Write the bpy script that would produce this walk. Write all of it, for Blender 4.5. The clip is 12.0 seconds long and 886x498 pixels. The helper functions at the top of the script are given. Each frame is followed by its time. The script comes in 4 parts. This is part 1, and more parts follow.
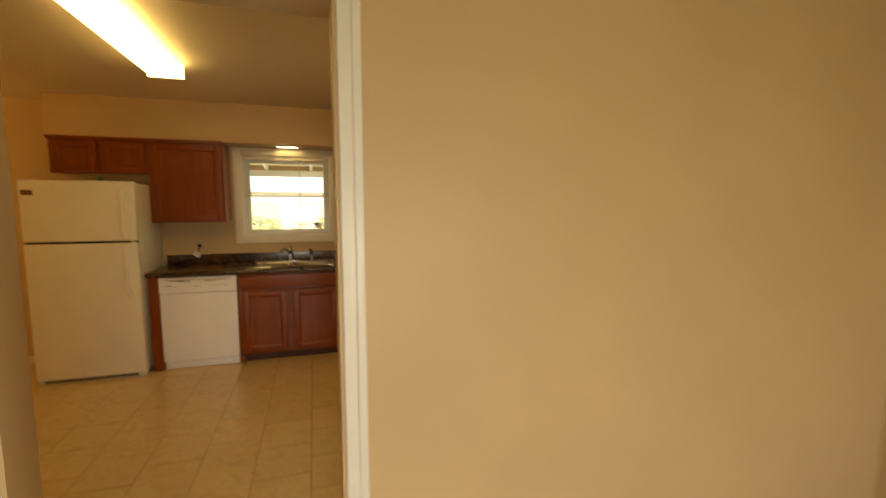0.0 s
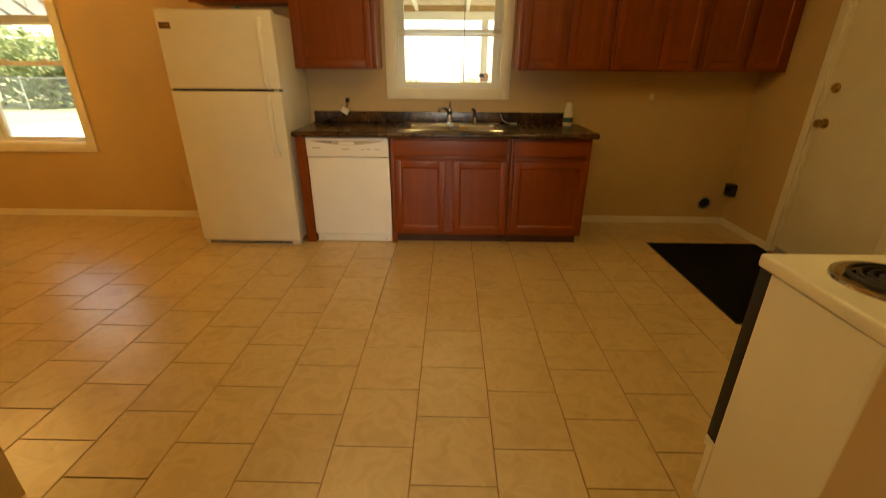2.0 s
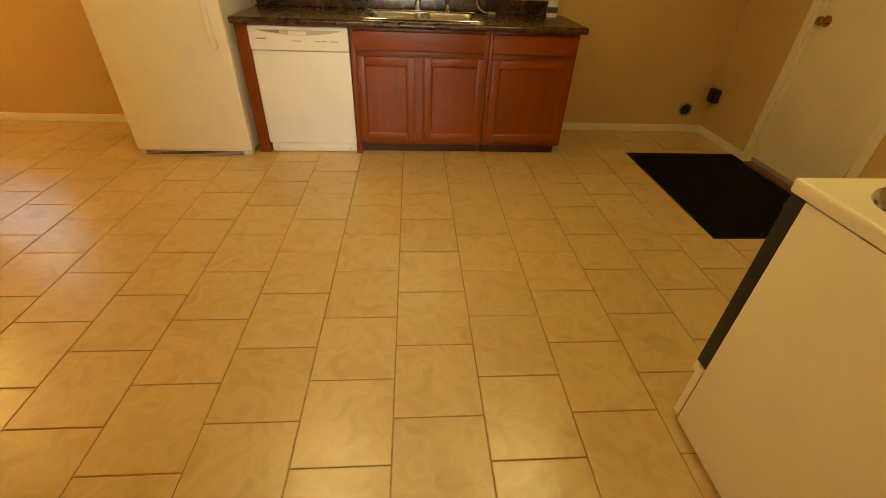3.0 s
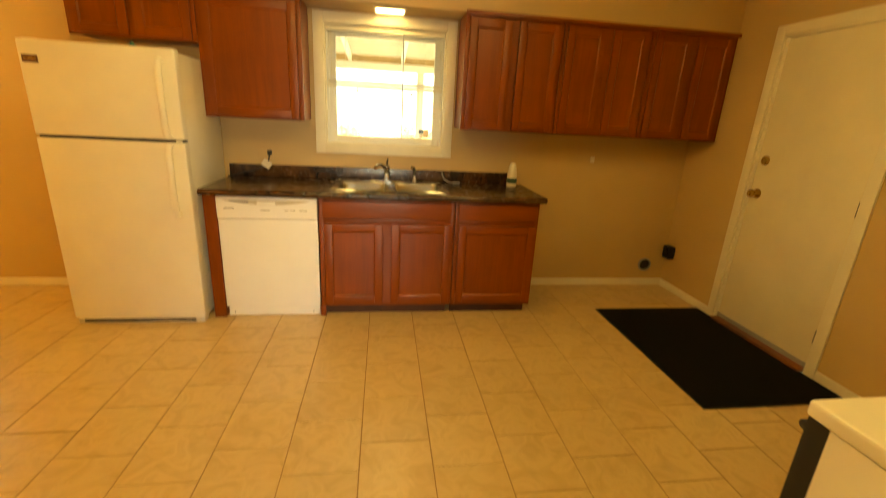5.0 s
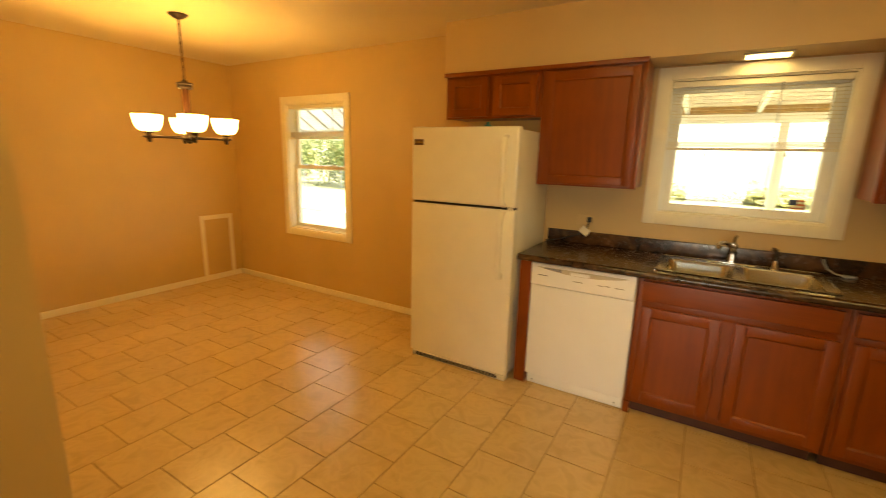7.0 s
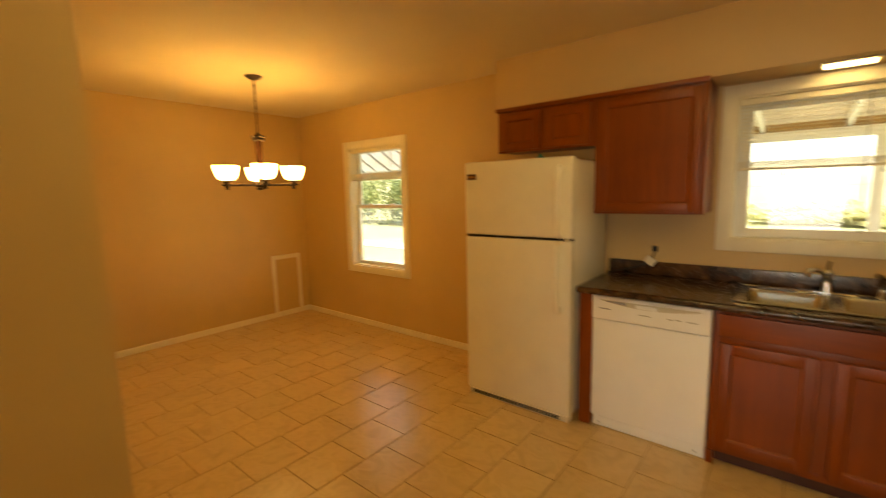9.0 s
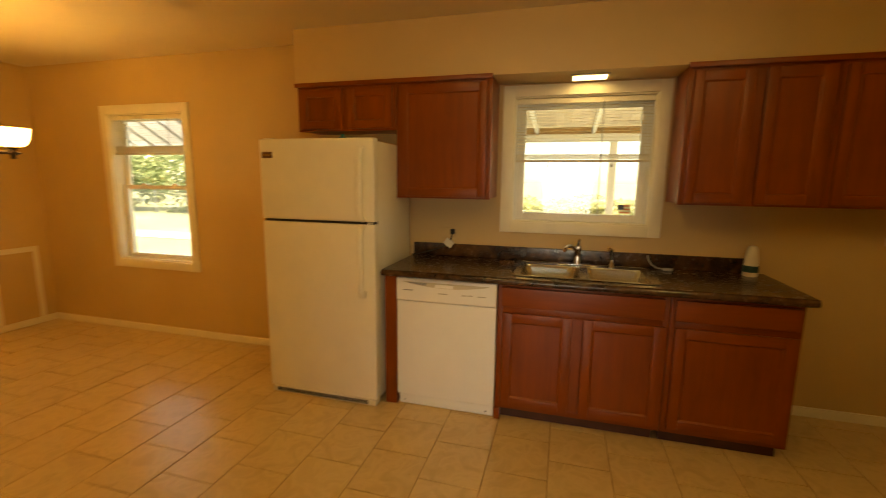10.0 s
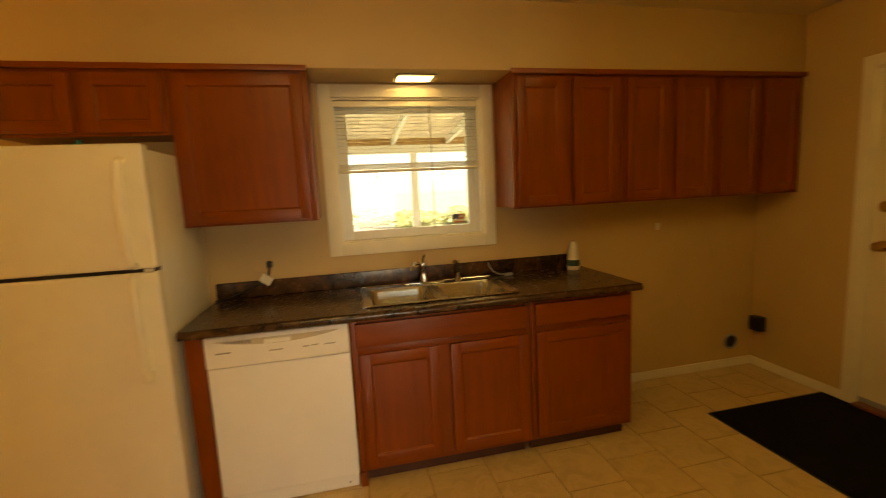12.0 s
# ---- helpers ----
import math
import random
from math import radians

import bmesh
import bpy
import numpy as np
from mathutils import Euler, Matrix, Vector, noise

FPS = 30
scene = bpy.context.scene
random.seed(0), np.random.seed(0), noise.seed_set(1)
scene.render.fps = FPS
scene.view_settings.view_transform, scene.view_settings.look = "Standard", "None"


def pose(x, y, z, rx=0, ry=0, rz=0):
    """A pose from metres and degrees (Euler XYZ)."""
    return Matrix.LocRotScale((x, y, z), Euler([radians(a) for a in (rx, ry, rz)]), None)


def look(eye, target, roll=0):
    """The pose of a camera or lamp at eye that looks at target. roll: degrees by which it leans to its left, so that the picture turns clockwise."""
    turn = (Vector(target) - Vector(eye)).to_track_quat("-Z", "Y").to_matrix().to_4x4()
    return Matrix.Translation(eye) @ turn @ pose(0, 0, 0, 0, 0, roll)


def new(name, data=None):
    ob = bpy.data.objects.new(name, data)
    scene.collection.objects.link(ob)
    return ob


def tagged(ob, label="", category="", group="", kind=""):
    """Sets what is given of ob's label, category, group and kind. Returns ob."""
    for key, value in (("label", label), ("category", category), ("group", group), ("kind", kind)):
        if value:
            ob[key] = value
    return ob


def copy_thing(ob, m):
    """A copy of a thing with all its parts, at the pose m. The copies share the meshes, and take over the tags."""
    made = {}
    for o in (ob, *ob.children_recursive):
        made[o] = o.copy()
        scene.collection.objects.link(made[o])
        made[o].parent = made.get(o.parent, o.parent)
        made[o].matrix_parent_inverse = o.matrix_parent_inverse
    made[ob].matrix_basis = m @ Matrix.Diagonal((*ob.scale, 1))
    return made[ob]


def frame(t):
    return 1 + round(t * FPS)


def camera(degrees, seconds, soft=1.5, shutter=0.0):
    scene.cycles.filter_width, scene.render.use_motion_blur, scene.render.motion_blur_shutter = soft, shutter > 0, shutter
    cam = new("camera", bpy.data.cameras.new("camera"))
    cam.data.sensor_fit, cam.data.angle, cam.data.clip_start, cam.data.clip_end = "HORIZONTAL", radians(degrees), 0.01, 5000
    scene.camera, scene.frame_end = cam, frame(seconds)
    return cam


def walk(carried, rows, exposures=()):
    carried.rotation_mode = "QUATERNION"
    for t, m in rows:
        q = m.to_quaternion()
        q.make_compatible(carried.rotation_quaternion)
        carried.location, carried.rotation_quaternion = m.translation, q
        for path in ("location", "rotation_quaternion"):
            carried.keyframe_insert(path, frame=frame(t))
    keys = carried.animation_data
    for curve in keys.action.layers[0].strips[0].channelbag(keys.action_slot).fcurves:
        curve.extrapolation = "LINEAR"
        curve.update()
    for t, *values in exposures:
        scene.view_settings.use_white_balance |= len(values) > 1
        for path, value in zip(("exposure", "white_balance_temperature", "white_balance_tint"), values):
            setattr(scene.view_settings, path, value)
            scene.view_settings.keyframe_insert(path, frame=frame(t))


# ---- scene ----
cam = camera(91.8, 12.0, soft=0.85, shutter=0.4)
PATH = [
    (0, (1.34, -5.019, 1.529), (1.91, -3.113, 1.323), 0.0),
    (0.2, (1.315, -4.852, 1.545), (1.763, -2.912, 1.386), -1.06),
    (0.5, (1.203, -4.722, 1.565), (1.539, -2.758, 1.386), -0.8),
    (0.8, (1.174, -4.532, 1.543), (1.347, -2.558, 1.267), -1.94),
    (1, (1.174, -4.393, 1.542), (1.233, -2.418, 1.23), -1.9),
    (1.2, (1.175, -4.267, 1.546), (1.109, -2.307, 1.15), -0.8),
    (1.5, (1.169, -4.145, 1.477), (1.044, -2.219, 0.951), -1.2),
    (1.8, (1.111, -4.057, 1.395), (1.042, -2.174, 0.707), 0.23),
    (2, (1.098, -3.979, 1.366), (1.067, -2.137, 0.59), 0.4),
    (2.2, (1.082, -3.932, 1.338), (1.093, -2.137, 0.446), 0.29),
    (2.5, (1.028, -3.851, 1.326), (1.139, -2.155, 0.271), 1.6),
    (2.7, (1.027, -3.822, 1.325), (1.152, -2.175, 0.197), 2.2),
    (4.3, (1.092, -3.545, 1.341), (1.33, -1.943, 0.168), 4.7),
    (4.5, (1.078, -3.539, 1.386), (1.252, -1.863, 0.308), 3.6),
    (4.8, (1.019, -3.535, 1.434), (1.24, -1.719, 0.631), 3.04),
    (5, (1.053, -3.552, 1.432), (1.333, -1.661, 0.846), 3.1),
    (5.5, (1.033, -3.501, 1.504), (1.23, -1.545, 1.138), 1.5),
    (6, (1.005, -3.392, 1.534), (0.849, -1.423, 1.216), 2.3),
    (6.2, (0.986, -3.35, 1.533), (0.661, -1.412, 1.16), 2.62),
    (6.5, (0.954, -3.316, 1.52), (0.335, -1.463, 1.09), 2.6),
    (7, (0.879, -3.282, 1.524), (-0.125, -1.603, 1.107), 1.5),
    (7.2, (0.861, -3.275, 1.521), (-0.261, -1.668, 1.121), 1.3),
    (8.8, (0.861, -3.249, 1.546), (-0.514, -1.812, 1.338), -0.3),
    (9, (0.915, -3.239, 1.519), (-0.341, -1.704, 1.26), -1.3),
    (9.2, (0.965, -3.211, 1.499), (-0.15, -1.575, 1.212), -1.5),
    (9.5, (0.994, -3.175, 1.508), (0.078, -1.432, 1.154), -0.4),
    (10, (0.967, -3.115, 1.474), (0.441, -1.211, 1.161), 0.7),
    (10.5, (0.83, -3.041, 1.499), (0.634, -1.072, 1.209), 0.0),
    (11, (0.724, -2.989, 1.501), (0.558, -1.014, 1.234), -0.1),
    (11.5, (0.655, -2.834, 1.47), (0.645, -0.854, 1.189), -1.5),
    (11.8, (0.657, -2.732, 1.462), (0.882, -0.764, 1.189), -2.6),
    (12, (0.645, -2.685, 1.465), (1.073, -0.748, 1.208), -2.9),
]
EXPOSURES = [(t, s, k, m) for t, s, k, m in ((0.0, 1.85, 8400.0, 8.0), (0.5, 1.84, 8400.0, 8.0), (1.0, 1.8, 8400.0, 8.0), (1.5, 1.82, 8600.0, 8.0), (2.0, 2.2, 8700.0, 6.0), (2.5, 2.53, 8350.0, 2.0),
                                               (4.5, 3.06, 9500.0, -3.0), (5.5, 3.02, 11300.0, 2.0), (6.0, 2.9, 10000.0, 3.0), (6.5, 2.8, 9700.0, 4.0), (7.2, 2.54, 9400.0, 6.0), (9.0, 2.17, 9400.0, 8.0),
                                               (9.5, 2.14, 9700.0, 8.0), (10.5, 2.05, 10900.0, 9.0), (12.0, 2.14, 11600.0, 9.0))]
walk(cam, [(t, look(eye, target, roll)) for t, eye, target, roll in PATH], EXPOSURES)

# ---- world, sun and exposure ----
world = bpy.data.worlds.new("World")
scene.world = world
world.use_nodes = True
wnt = world.node_tree
sky = wnt.nodes.new("ShaderNodeTexSky")
sky.sky_type = "NISHITA"
sky.sun_disc = False
sky.sun_elevation = radians(52)
sky.sun_rotation = radians(100)
wnt.links.new(sky.outputs[0], wnt.nodes["Background"].inputs[0])
wnt.nodes["Background"].inputs[1].default_value = 0.15

sun = new("sun", bpy.data.lights.new("sun", "SUN"))
sun.data.energy = 5.0
sun.data.angle = radians(0.5)
sun.data.color = (1.0, 0.95, 0.86)
sun.matrix_world = look((20, -3.5, 26), (0, 0, 0))

# added fill lamp for daylight, set in the unseen wide front-room window opening
day = new("window_daylight_fill", bpy.data.lights.new("window_daylight_fill", "AREA"))
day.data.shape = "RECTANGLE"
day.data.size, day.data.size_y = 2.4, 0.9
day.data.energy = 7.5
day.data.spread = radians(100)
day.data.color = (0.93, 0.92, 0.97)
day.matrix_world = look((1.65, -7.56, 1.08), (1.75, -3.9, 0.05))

# ---- materials ----


def mat(name, rough=0.5, metal=0.0, coat=0.0, spec=0.5):
    m = bpy.data.materials.new(name)
    m.use_nodes = True
    b = m.node_tree.nodes["Principled BSDF"]
    b.inputs["Roughness"].default_value = rough
    b.inputs["Metallic"].default_value = metal
    b.inputs["Coat Weight"].default_value = coat
    b.inputs["Coat Roughness"].default_value = 0.12
    b.inputs["Specular IOR Level"].default_value = spec
    return m, m.node_tree, b


def coords(nt, scale, use="Object"):
    tc = nt.nodes.new("ShaderNodeTexCoord")
    mp = nt.nodes.new("ShaderNodeMapping")
    mp.inputs["Scale"].default_value = scale
    nt.links.new(tc.outputs[use], mp.inputs[0])
    return mp.outputs[0]


def tex_noise(nt, vec, scale, detail=4.0, rough=0.55, distort=0.0):
    n = nt.nodes.new("ShaderNodeTexNoise")
    n.inputs["Scale"].default_value = scale
    n.inputs["Detail"].default_value = detail
    n.inputs["Roughness"].default_value = rough
    n.inputs["Distortion"].default_value = distort
    nt.links.new(vec, n.inputs["Vector"])
    return n.outputs["Fac"]


def ramp(nt, fac, stops):
    r = nt.nodes.new("ShaderNodeValToRGB")
    e = r.color_ramp.elements
    while len(e) < len(stops):
        e.new(0.5)
    for el, (p, c) in zip(e, stops):
        el.position = p
        el.color = (*c, 1)
    nt.links.new(fac, r.inputs[0])
    return r.outputs[0]


def blend(nt, a, b, fac, kind="MULTIPLY"):
    m = nt.nodes.new("ShaderNodeMix")
    m.data_type = "RGBA"
    m.blend_type = kind
    if isinstance(fac, float):
        m.inputs[0].default_value = fac
    else:
        nt.links.new(fac, m.inputs[0])
    for sock, v in ((m.inputs[6], a), (m.inputs[7], b)):
        if isinstance(v, tuple):
            sock.default_value = (*v, 1)
        else:
            nt.links.new(v, sock)
    return m.outputs[2]


def bump(nt, b, height, strength, dist):
    n = nt.nodes.new("ShaderNodeBump")
    n.inputs["Strength"].default_value = strength
    n.inputs["Distance"].default_value = dist
    nt.links.new(height, n.inputs["Height"])
    nt.links.new(n.outputs[0], b.inputs["Normal"])


def rough_from(nt, b, fac, lo, hi):
    r = nt.nodes.new("ShaderNodeMapRange")
    r.inputs["To Min"].default_value = lo
    r.inputs["To Max"].default_value = hi
    nt.links.new(fac, r.inputs[0])
    nt.links.new(r.outputs[0], b.inputs["Roughness"])


def paint(name, col, rough=0.55, var=0.06, orange_peel=0.15, scale=1.3):
    """Rolled paint: faint patches, scuffs and a fine stipple."""
    m, nt, b = mat(name, rough)
    v = coords(nt, (1, 1, 1))
    big = tex_noise(nt, v, scale, 3)
    fine = tex_noise(nt, v, 220, 2)
    c = ramp(nt, big, [(0.3, tuple(x * (1 - var) for x in col)), (0.7, tuple(min(1, x * (1 + var)) for x in col))])
    nt.links.new(c, b.inputs["Base Color"])
    rough_from(nt, b, tex_noise(nt, v, 5, 4), rough - 0.08, rough + 0.08)
    bump(nt, b, fine, orange_peel, 0.002)
    return m


def wood(name, axis, dark=(0.205, 0.0395, 0.0046), light=(0.285, 0.0590, 0.0068)):
    """Cherry-stained wood, with the grain along one axis."""
    m, nt, b = mat(name, 0.42, coat=0.0, spec=0.35)
    s = {"z": (9, 9, 0.8), "x": (0.8, 9, 9), "y": (9, 0.8, 9)}[axis]
    v = coords(nt, s)
    info = nt.nodes.new("ShaderNodeObjectInfo")
    off = nt.nodes.new("ShaderNodeVectorMath")
    off.operation = "ADD"
    comb = nt.nodes.new("ShaderNodeCombineXYZ")
    mul = nt.nodes.new("ShaderNodeMath")
    mul.operation = "MULTIPLY"
    mul.inputs[1].default_value = 37.0
    nt.links.new(info.outputs["Random"], mul.inputs[0])
    for k in range(3):
        nt.links.new(mul.outputs[0], comb.inputs[k])
    nt.links.new(v, off.inputs[0])
    nt.links.new(comb.outputs[0], off.inputs[1])
    v = off.outputs[0]
    g = tex_noise(nt, v, 1.6, 6, 0.62, 1.3)
    p = tex_noise(nt, v, 9, 4, 0.7, 0.4)
    c = ramp(nt, g, [(0.28, dark), (0.5, tuple((a + d) / 2 for a, d in zip(dark, light))), (0.75, light)])
    c2 = ramp(nt, p, [(0.35, (0.84, 0.80, 0.78)), (0.6, (1.0, 1.0, 1.0))])
    c = blend(nt, c, c2, 0.22)
    blotch = tex_noise(nt, coords(nt, (1, 1, 1)), 3.2, 3)
    c = blend(nt, c, ramp(nt, blotch, [(0.3, (0.78, 0.72, 0.7)), (0.65, (1, 1, 1))]), 0.7)
    nt.links.new(c, b.inputs["Base Color"])
    rough_from(nt, b, p, 0.30, 0.42)
    bump(nt, b, p, 0.08, 0.002)
    return m


def plain(name, col, rough=0.4, metal=0.0, coat=0.0, var=0.05, scale=12):
    m, nt, b = mat(name, rough, metal, coat)
    v = coords(nt, (1, 1, 1))
    n = tex_noise(nt, v, scale, 4)
    c = ramp(nt, n, [(0.3, tuple(x * (1 - var) for x in col)), (0.7, tuple(min(1, x * (1 + var)) for x in col))])
    nt.links.new(c, b.inputs["Base Color"])
    rough_from(nt, b, tex_noise(nt, v, scale * 4, 3), max(0.03, rough - 0.06), rough + 0.06)
    return m


def glow(name, col, strength, base=(0.9, 0.88, 0.8)):
    m, nt, b = mat(name, 0.35)
    b.inputs["Base Color"].default_value = (*base, 1)
    b.inputs["Emission Color"].default_value = (*col, 1)
    b.inputs["Emission Strength"].default_value = strength
    return m


WALL = paint("tan_wall_paint", (0.60, 0.415, 0.205), 0.5)
CEIL = paint("cream_ceiling_paint", (0.72, 0.60, 0.42), 0.7, 0.04, 0.35)
TRIM = paint("white_trim_paint", (0.81, 0.745, 0.60), 0.38, 0.04, 0.06, 6)
DOORP = paint("white_door_paint", (0.78, 0.70, 0.53), 0.42, 0.05, 0.08, 3)
WOODZ = wood("cherry_wood_upright", "z")
WOODX = wood("cherry_wood_level", "x")
WHITE = plain("white_enamel", (0.84, 0.79, 0.67), 0.33, coat=0.2, var=0.03, scale=5)
DWWHITE = plain("bright_white_enamel", (0.88, 0.87, 0.83), 0.36, coat=0.15, var=0.02, scale=5)
OFFWHITE = plain("ivory_plastic", (0.76, 0.70, 0.58), 0.4)
GREYPL = plain("grey_plastic", (0.30, 0.29, 0.28), 0.5)
BLACKGL = plain("black_glass", (0.004, 0.0035, 0.0035), 0.22)
BLACKPL = plain("black_plastic", (0.007, 0.0065, 0.006), 0.55)
CHROME = plain("chrome", (0.50, 0.49, 0.47), 0.09, 1.0, var=0.02)
BRASS = plain("antique_brass", (0.50, 0.33, 0.13), 0.28, 1.0, var=0.1)
NICKEL = plain("dull_nickel", (0.45, 0.40, 0.33), 0.3, 1.0, var=0.1)
BRONZE = plain("oil_rubbed_bronze", (0.030, 0.016, 0.010), 0.4, 0.6, var=0.2)
COPPER = plain("bronze_column", (0.10, 0.038, 0.016), 0.4, 0.5, var=0.2)
GREEN = plain("dark_green_plastic", (0.010, 0.055, 0.045), 0.4)
TEAL = plain("teal_plastic", (0.02, 0.22, 0.20), 0.4)
BADGE = plain("brown_badge", (0.11, 0.045, 0.020), 0.4)
SILL = plain("reddish_wood_threshold", (0.17, 0.055, 0.025), 0.45, var=0.2, scale=9)
VINYL = plain("white_vinyl", (0.80, 0.80, 0.78), 0.35, var=0.02)
ALU = plain("white_aluminium_sheet", (0.72, 0.73, 0.72), 0.45, var=0.06)
LUMBER = plain("weathered_lumber", (0.42, 0.27, 0.13), 0.7, var=0.2)
GALV = plain("galvanised_steel", (0.36, 0.37, 0.37), 0.45, 0.8, var=0.15)
GLOWF = glow("lit_fluorescent_diffuser", (1.0, 0.79, 0.36), 1.72)
GLOWS = glow("lit_frosted_glass", (1.0, 0.61, 0.21), 4.6)
GLOWD = glow("lit_square_lens", (1.0, 0.78, 0.37), 2.6)

# blind slats: thin translucent vinyl
SLAT, _nt, _b = mat("ivory_blind_slat", 0.45)
_n = tex_noise(_nt, coords(_nt, (1, 1, 1)), 9.0, 3)
_c = ramp(_nt, _n, [(0.3, (0.72, 0.64, 0.48)), (0.7, (0.80, 0.72, 0.56))])
_nt.links.new(_c, _b.inputs["Base Color"])
_tl = _nt.nodes.new("ShaderNodeBsdfTranslucent")
_nt.links.new(_c, _tl.inputs[0])
_mx = _nt.nodes.new("ShaderNodeMixShader")
_mx.inputs[0].default_value = 0.35
_nt.links.new(_b.outputs[0], _mx.inputs[1])
_nt.links.new(_tl.outputs[0], _mx.inputs[2])
_nt.links.new(_mx.outputs[0], _nt.nodes["Material Output"].inputs[0])

# stainless steel with a brushed grain
STEEL, _nt, _b = mat("brushed_stainless_steel", 0.26, 1.0)
_n = tex_noise(_nt, coords(_nt, (4, 160, 160)), 2.0, 4)
_nt.links.new(ramp(_nt, _n, [(0.3, (0.48, 0.46, 0.42)), (0.7, (0.62, 0.60, 0.55))]), _b.inputs["Base Color"])
rough_from(_nt, _b, _n, 0.15, 0.27)

# dark mottled laminate
LAM, _nt, _b = mat("dark_mottled_laminate", 0.26, coat=0.1)
_v = coords(_nt, (1, 1, 1))
_n = tex_noise(_nt, _v, 9, 3.5, 0.55, 0.9)
_c = ramp(_nt, _n, [(0.30, (0.016, 0.0075, 0.0042)), (0.45, (0.042, 0.018, 0.0085)), (0.58, (0.085, 0.037, 0.016)), (0.74, (0.165, 0.082, 0.037))])
_n2 = tex_noise(_nt, _v, 5, 3, 0.5, 0.6)
_c = blend(_nt, _c, ramp(_nt, _n2, [(0.35, (0.55, 0.52, 0.50)), (0.65, (1, 1, 1))]), 0.8)
_nt.links.new(_c, _b.inputs["Base Color"])
rough_from(_nt, _b, tex_noise(_nt, _v, 40, 3), 0.20, 0.32)

# glazed floor tile with cloudy veins; each tile a little different
TILE, _nt, _b = mat("glazed_beige_tile", 0.30, coat=0.3, spec=0.75)
_b.inputs["Coat Roughness"].default_value = 0.26
_v = coords(_nt, (1, 1, 1), "Object")
_info = _nt.nodes.new("ShaderNodeObjectInfo")
_mul = _nt.nodes.new("ShaderNodeMath")
_mul.operation = "MULTIPLY"
_mul.inputs[1].default_value = 61.0
_nt.links.new(_info.outputs["Random"], _mul.inputs[0])
_comb = _nt.nodes.new("ShaderNodeCombineXYZ")
for _k in range(3):
    _nt.links.new(_mul.outputs[0], _comb.inputs[_k])
_add = _nt.nodes.new("ShaderNodeVectorMath")
_add.operation = "ADD"
_nt.links.new(_v, _add.inputs[0])
_nt.links.new(_comb.outputs[0], _add.inputs[1])
_n = tex_noise(_nt, _add.outputs[0], 8.5, 3, 0.5, 1.1)
_c = ramp(_nt, _n, [(0.28, (0.530, 0.368, 0.180)), (0.43, (0.590, 0.418, 0.214)), (0.55, (0.645, 0.468, 0.248)), (0.66, (0.590, 0.415, 0.212)), (0.80, (0.615, 0.442, 0.230))])
_tint = ramp(_nt, _info.outputs["Random"], [(0.0, (0.93, 0.92, 0.90)), (1.0, (1, 1, 1))])
_c = blend(_nt, _c, _tint, 0.9)
_nt.links.new(_c, _b.inputs["Base Color"])
rough_from(_nt, _b, tex_noise(_nt, _add.outputs[0], 26, 4), 0.25, 0.34)
bump(_nt, _b, _n, 0.09, 0.004)
GROUT = plain("brown_grout", (0.37, 0.228, 0.102), 0.85, var=0.25, scale=30)

# black rubber-backed mat with a coarse pile
MATM, _nt, _b = mat("black_carpet_pile", 0.95)
_n = tex_noise(_nt, coords(_nt, (1, 1, 1)), 260, 2)
_nt.links.new(ramp(_nt, _n, [(0.3, (0.003, 0.0028, 0.0028)), (0.7, (0.012, 0.011, 0.010))]), _b.inputs["Base Color"])
_b.inputs["Specular IOR Level"].default_value = 0.1
bump(_nt, _b, _n, 0.7, 0.006)

# clear window glass
GLASS, _nt, _b = mat("window_glass", 0.0)
_nt.nodes.remove(_b)
_gl = _nt.nodes.new("ShaderNodeBsdfGlossy")
_gl.inputs["Roughness"].default_value = 0.02
_tr = _nt.nodes.new("ShaderNodeBsdfTransparent")
_lw = _nt.nodes.new("ShaderNodeLayerWeight")
_lw.inputs[0].default_value = 0.5
_pw = _nt.nodes.new("ShaderNodeMath")
_pw.operation = "POWER"
_pw.inputs[1].default_value = 4.5
_nt.links.new(_lw.outputs["Facing"], _pw.inputs[0])
_fr = _nt.nodes.new("ShaderNodeMath")
_fr.operation = "MULTIPLY_ADD"
_fr.inputs[1].default_value = 0.85
_fr.inputs[2].default_value = 0.035
_nt.links.new(_pw.outputs[0], _fr.inputs[0])
_mx = _nt.nodes.new("ShaderNodeMixShader")
_nt.links.new(_fr.outputs[0], _mx.inputs[0])
_nt.links.new(_tr.outputs[0], _mx.inputs[1])
_nt.links.new(_gl.outputs[0], _mx.inputs[2])
_nt.links.new(_mx.outputs[0], _nt.nodes["Material Output"].inputs[0])


def ground_mat(name, stops, scale, rough=0.95):
    m, nt, b = mat(name, rough)
    v = coords(nt, (1, 1, 1))
    n = tex_noise(nt, v, scale, 6, 0.7)
    c = ramp(nt, n, stops)
    big = tex_noise(nt, v, 0.35, 3)
    c = blend(nt, c, ramp(nt, big, [(0.35, (0.7, 0.75, 0.6)), (0.65, (1, 1, 1))]), 0.8)
    nt.links.new(c, b.inputs["Base Color"])
    return m


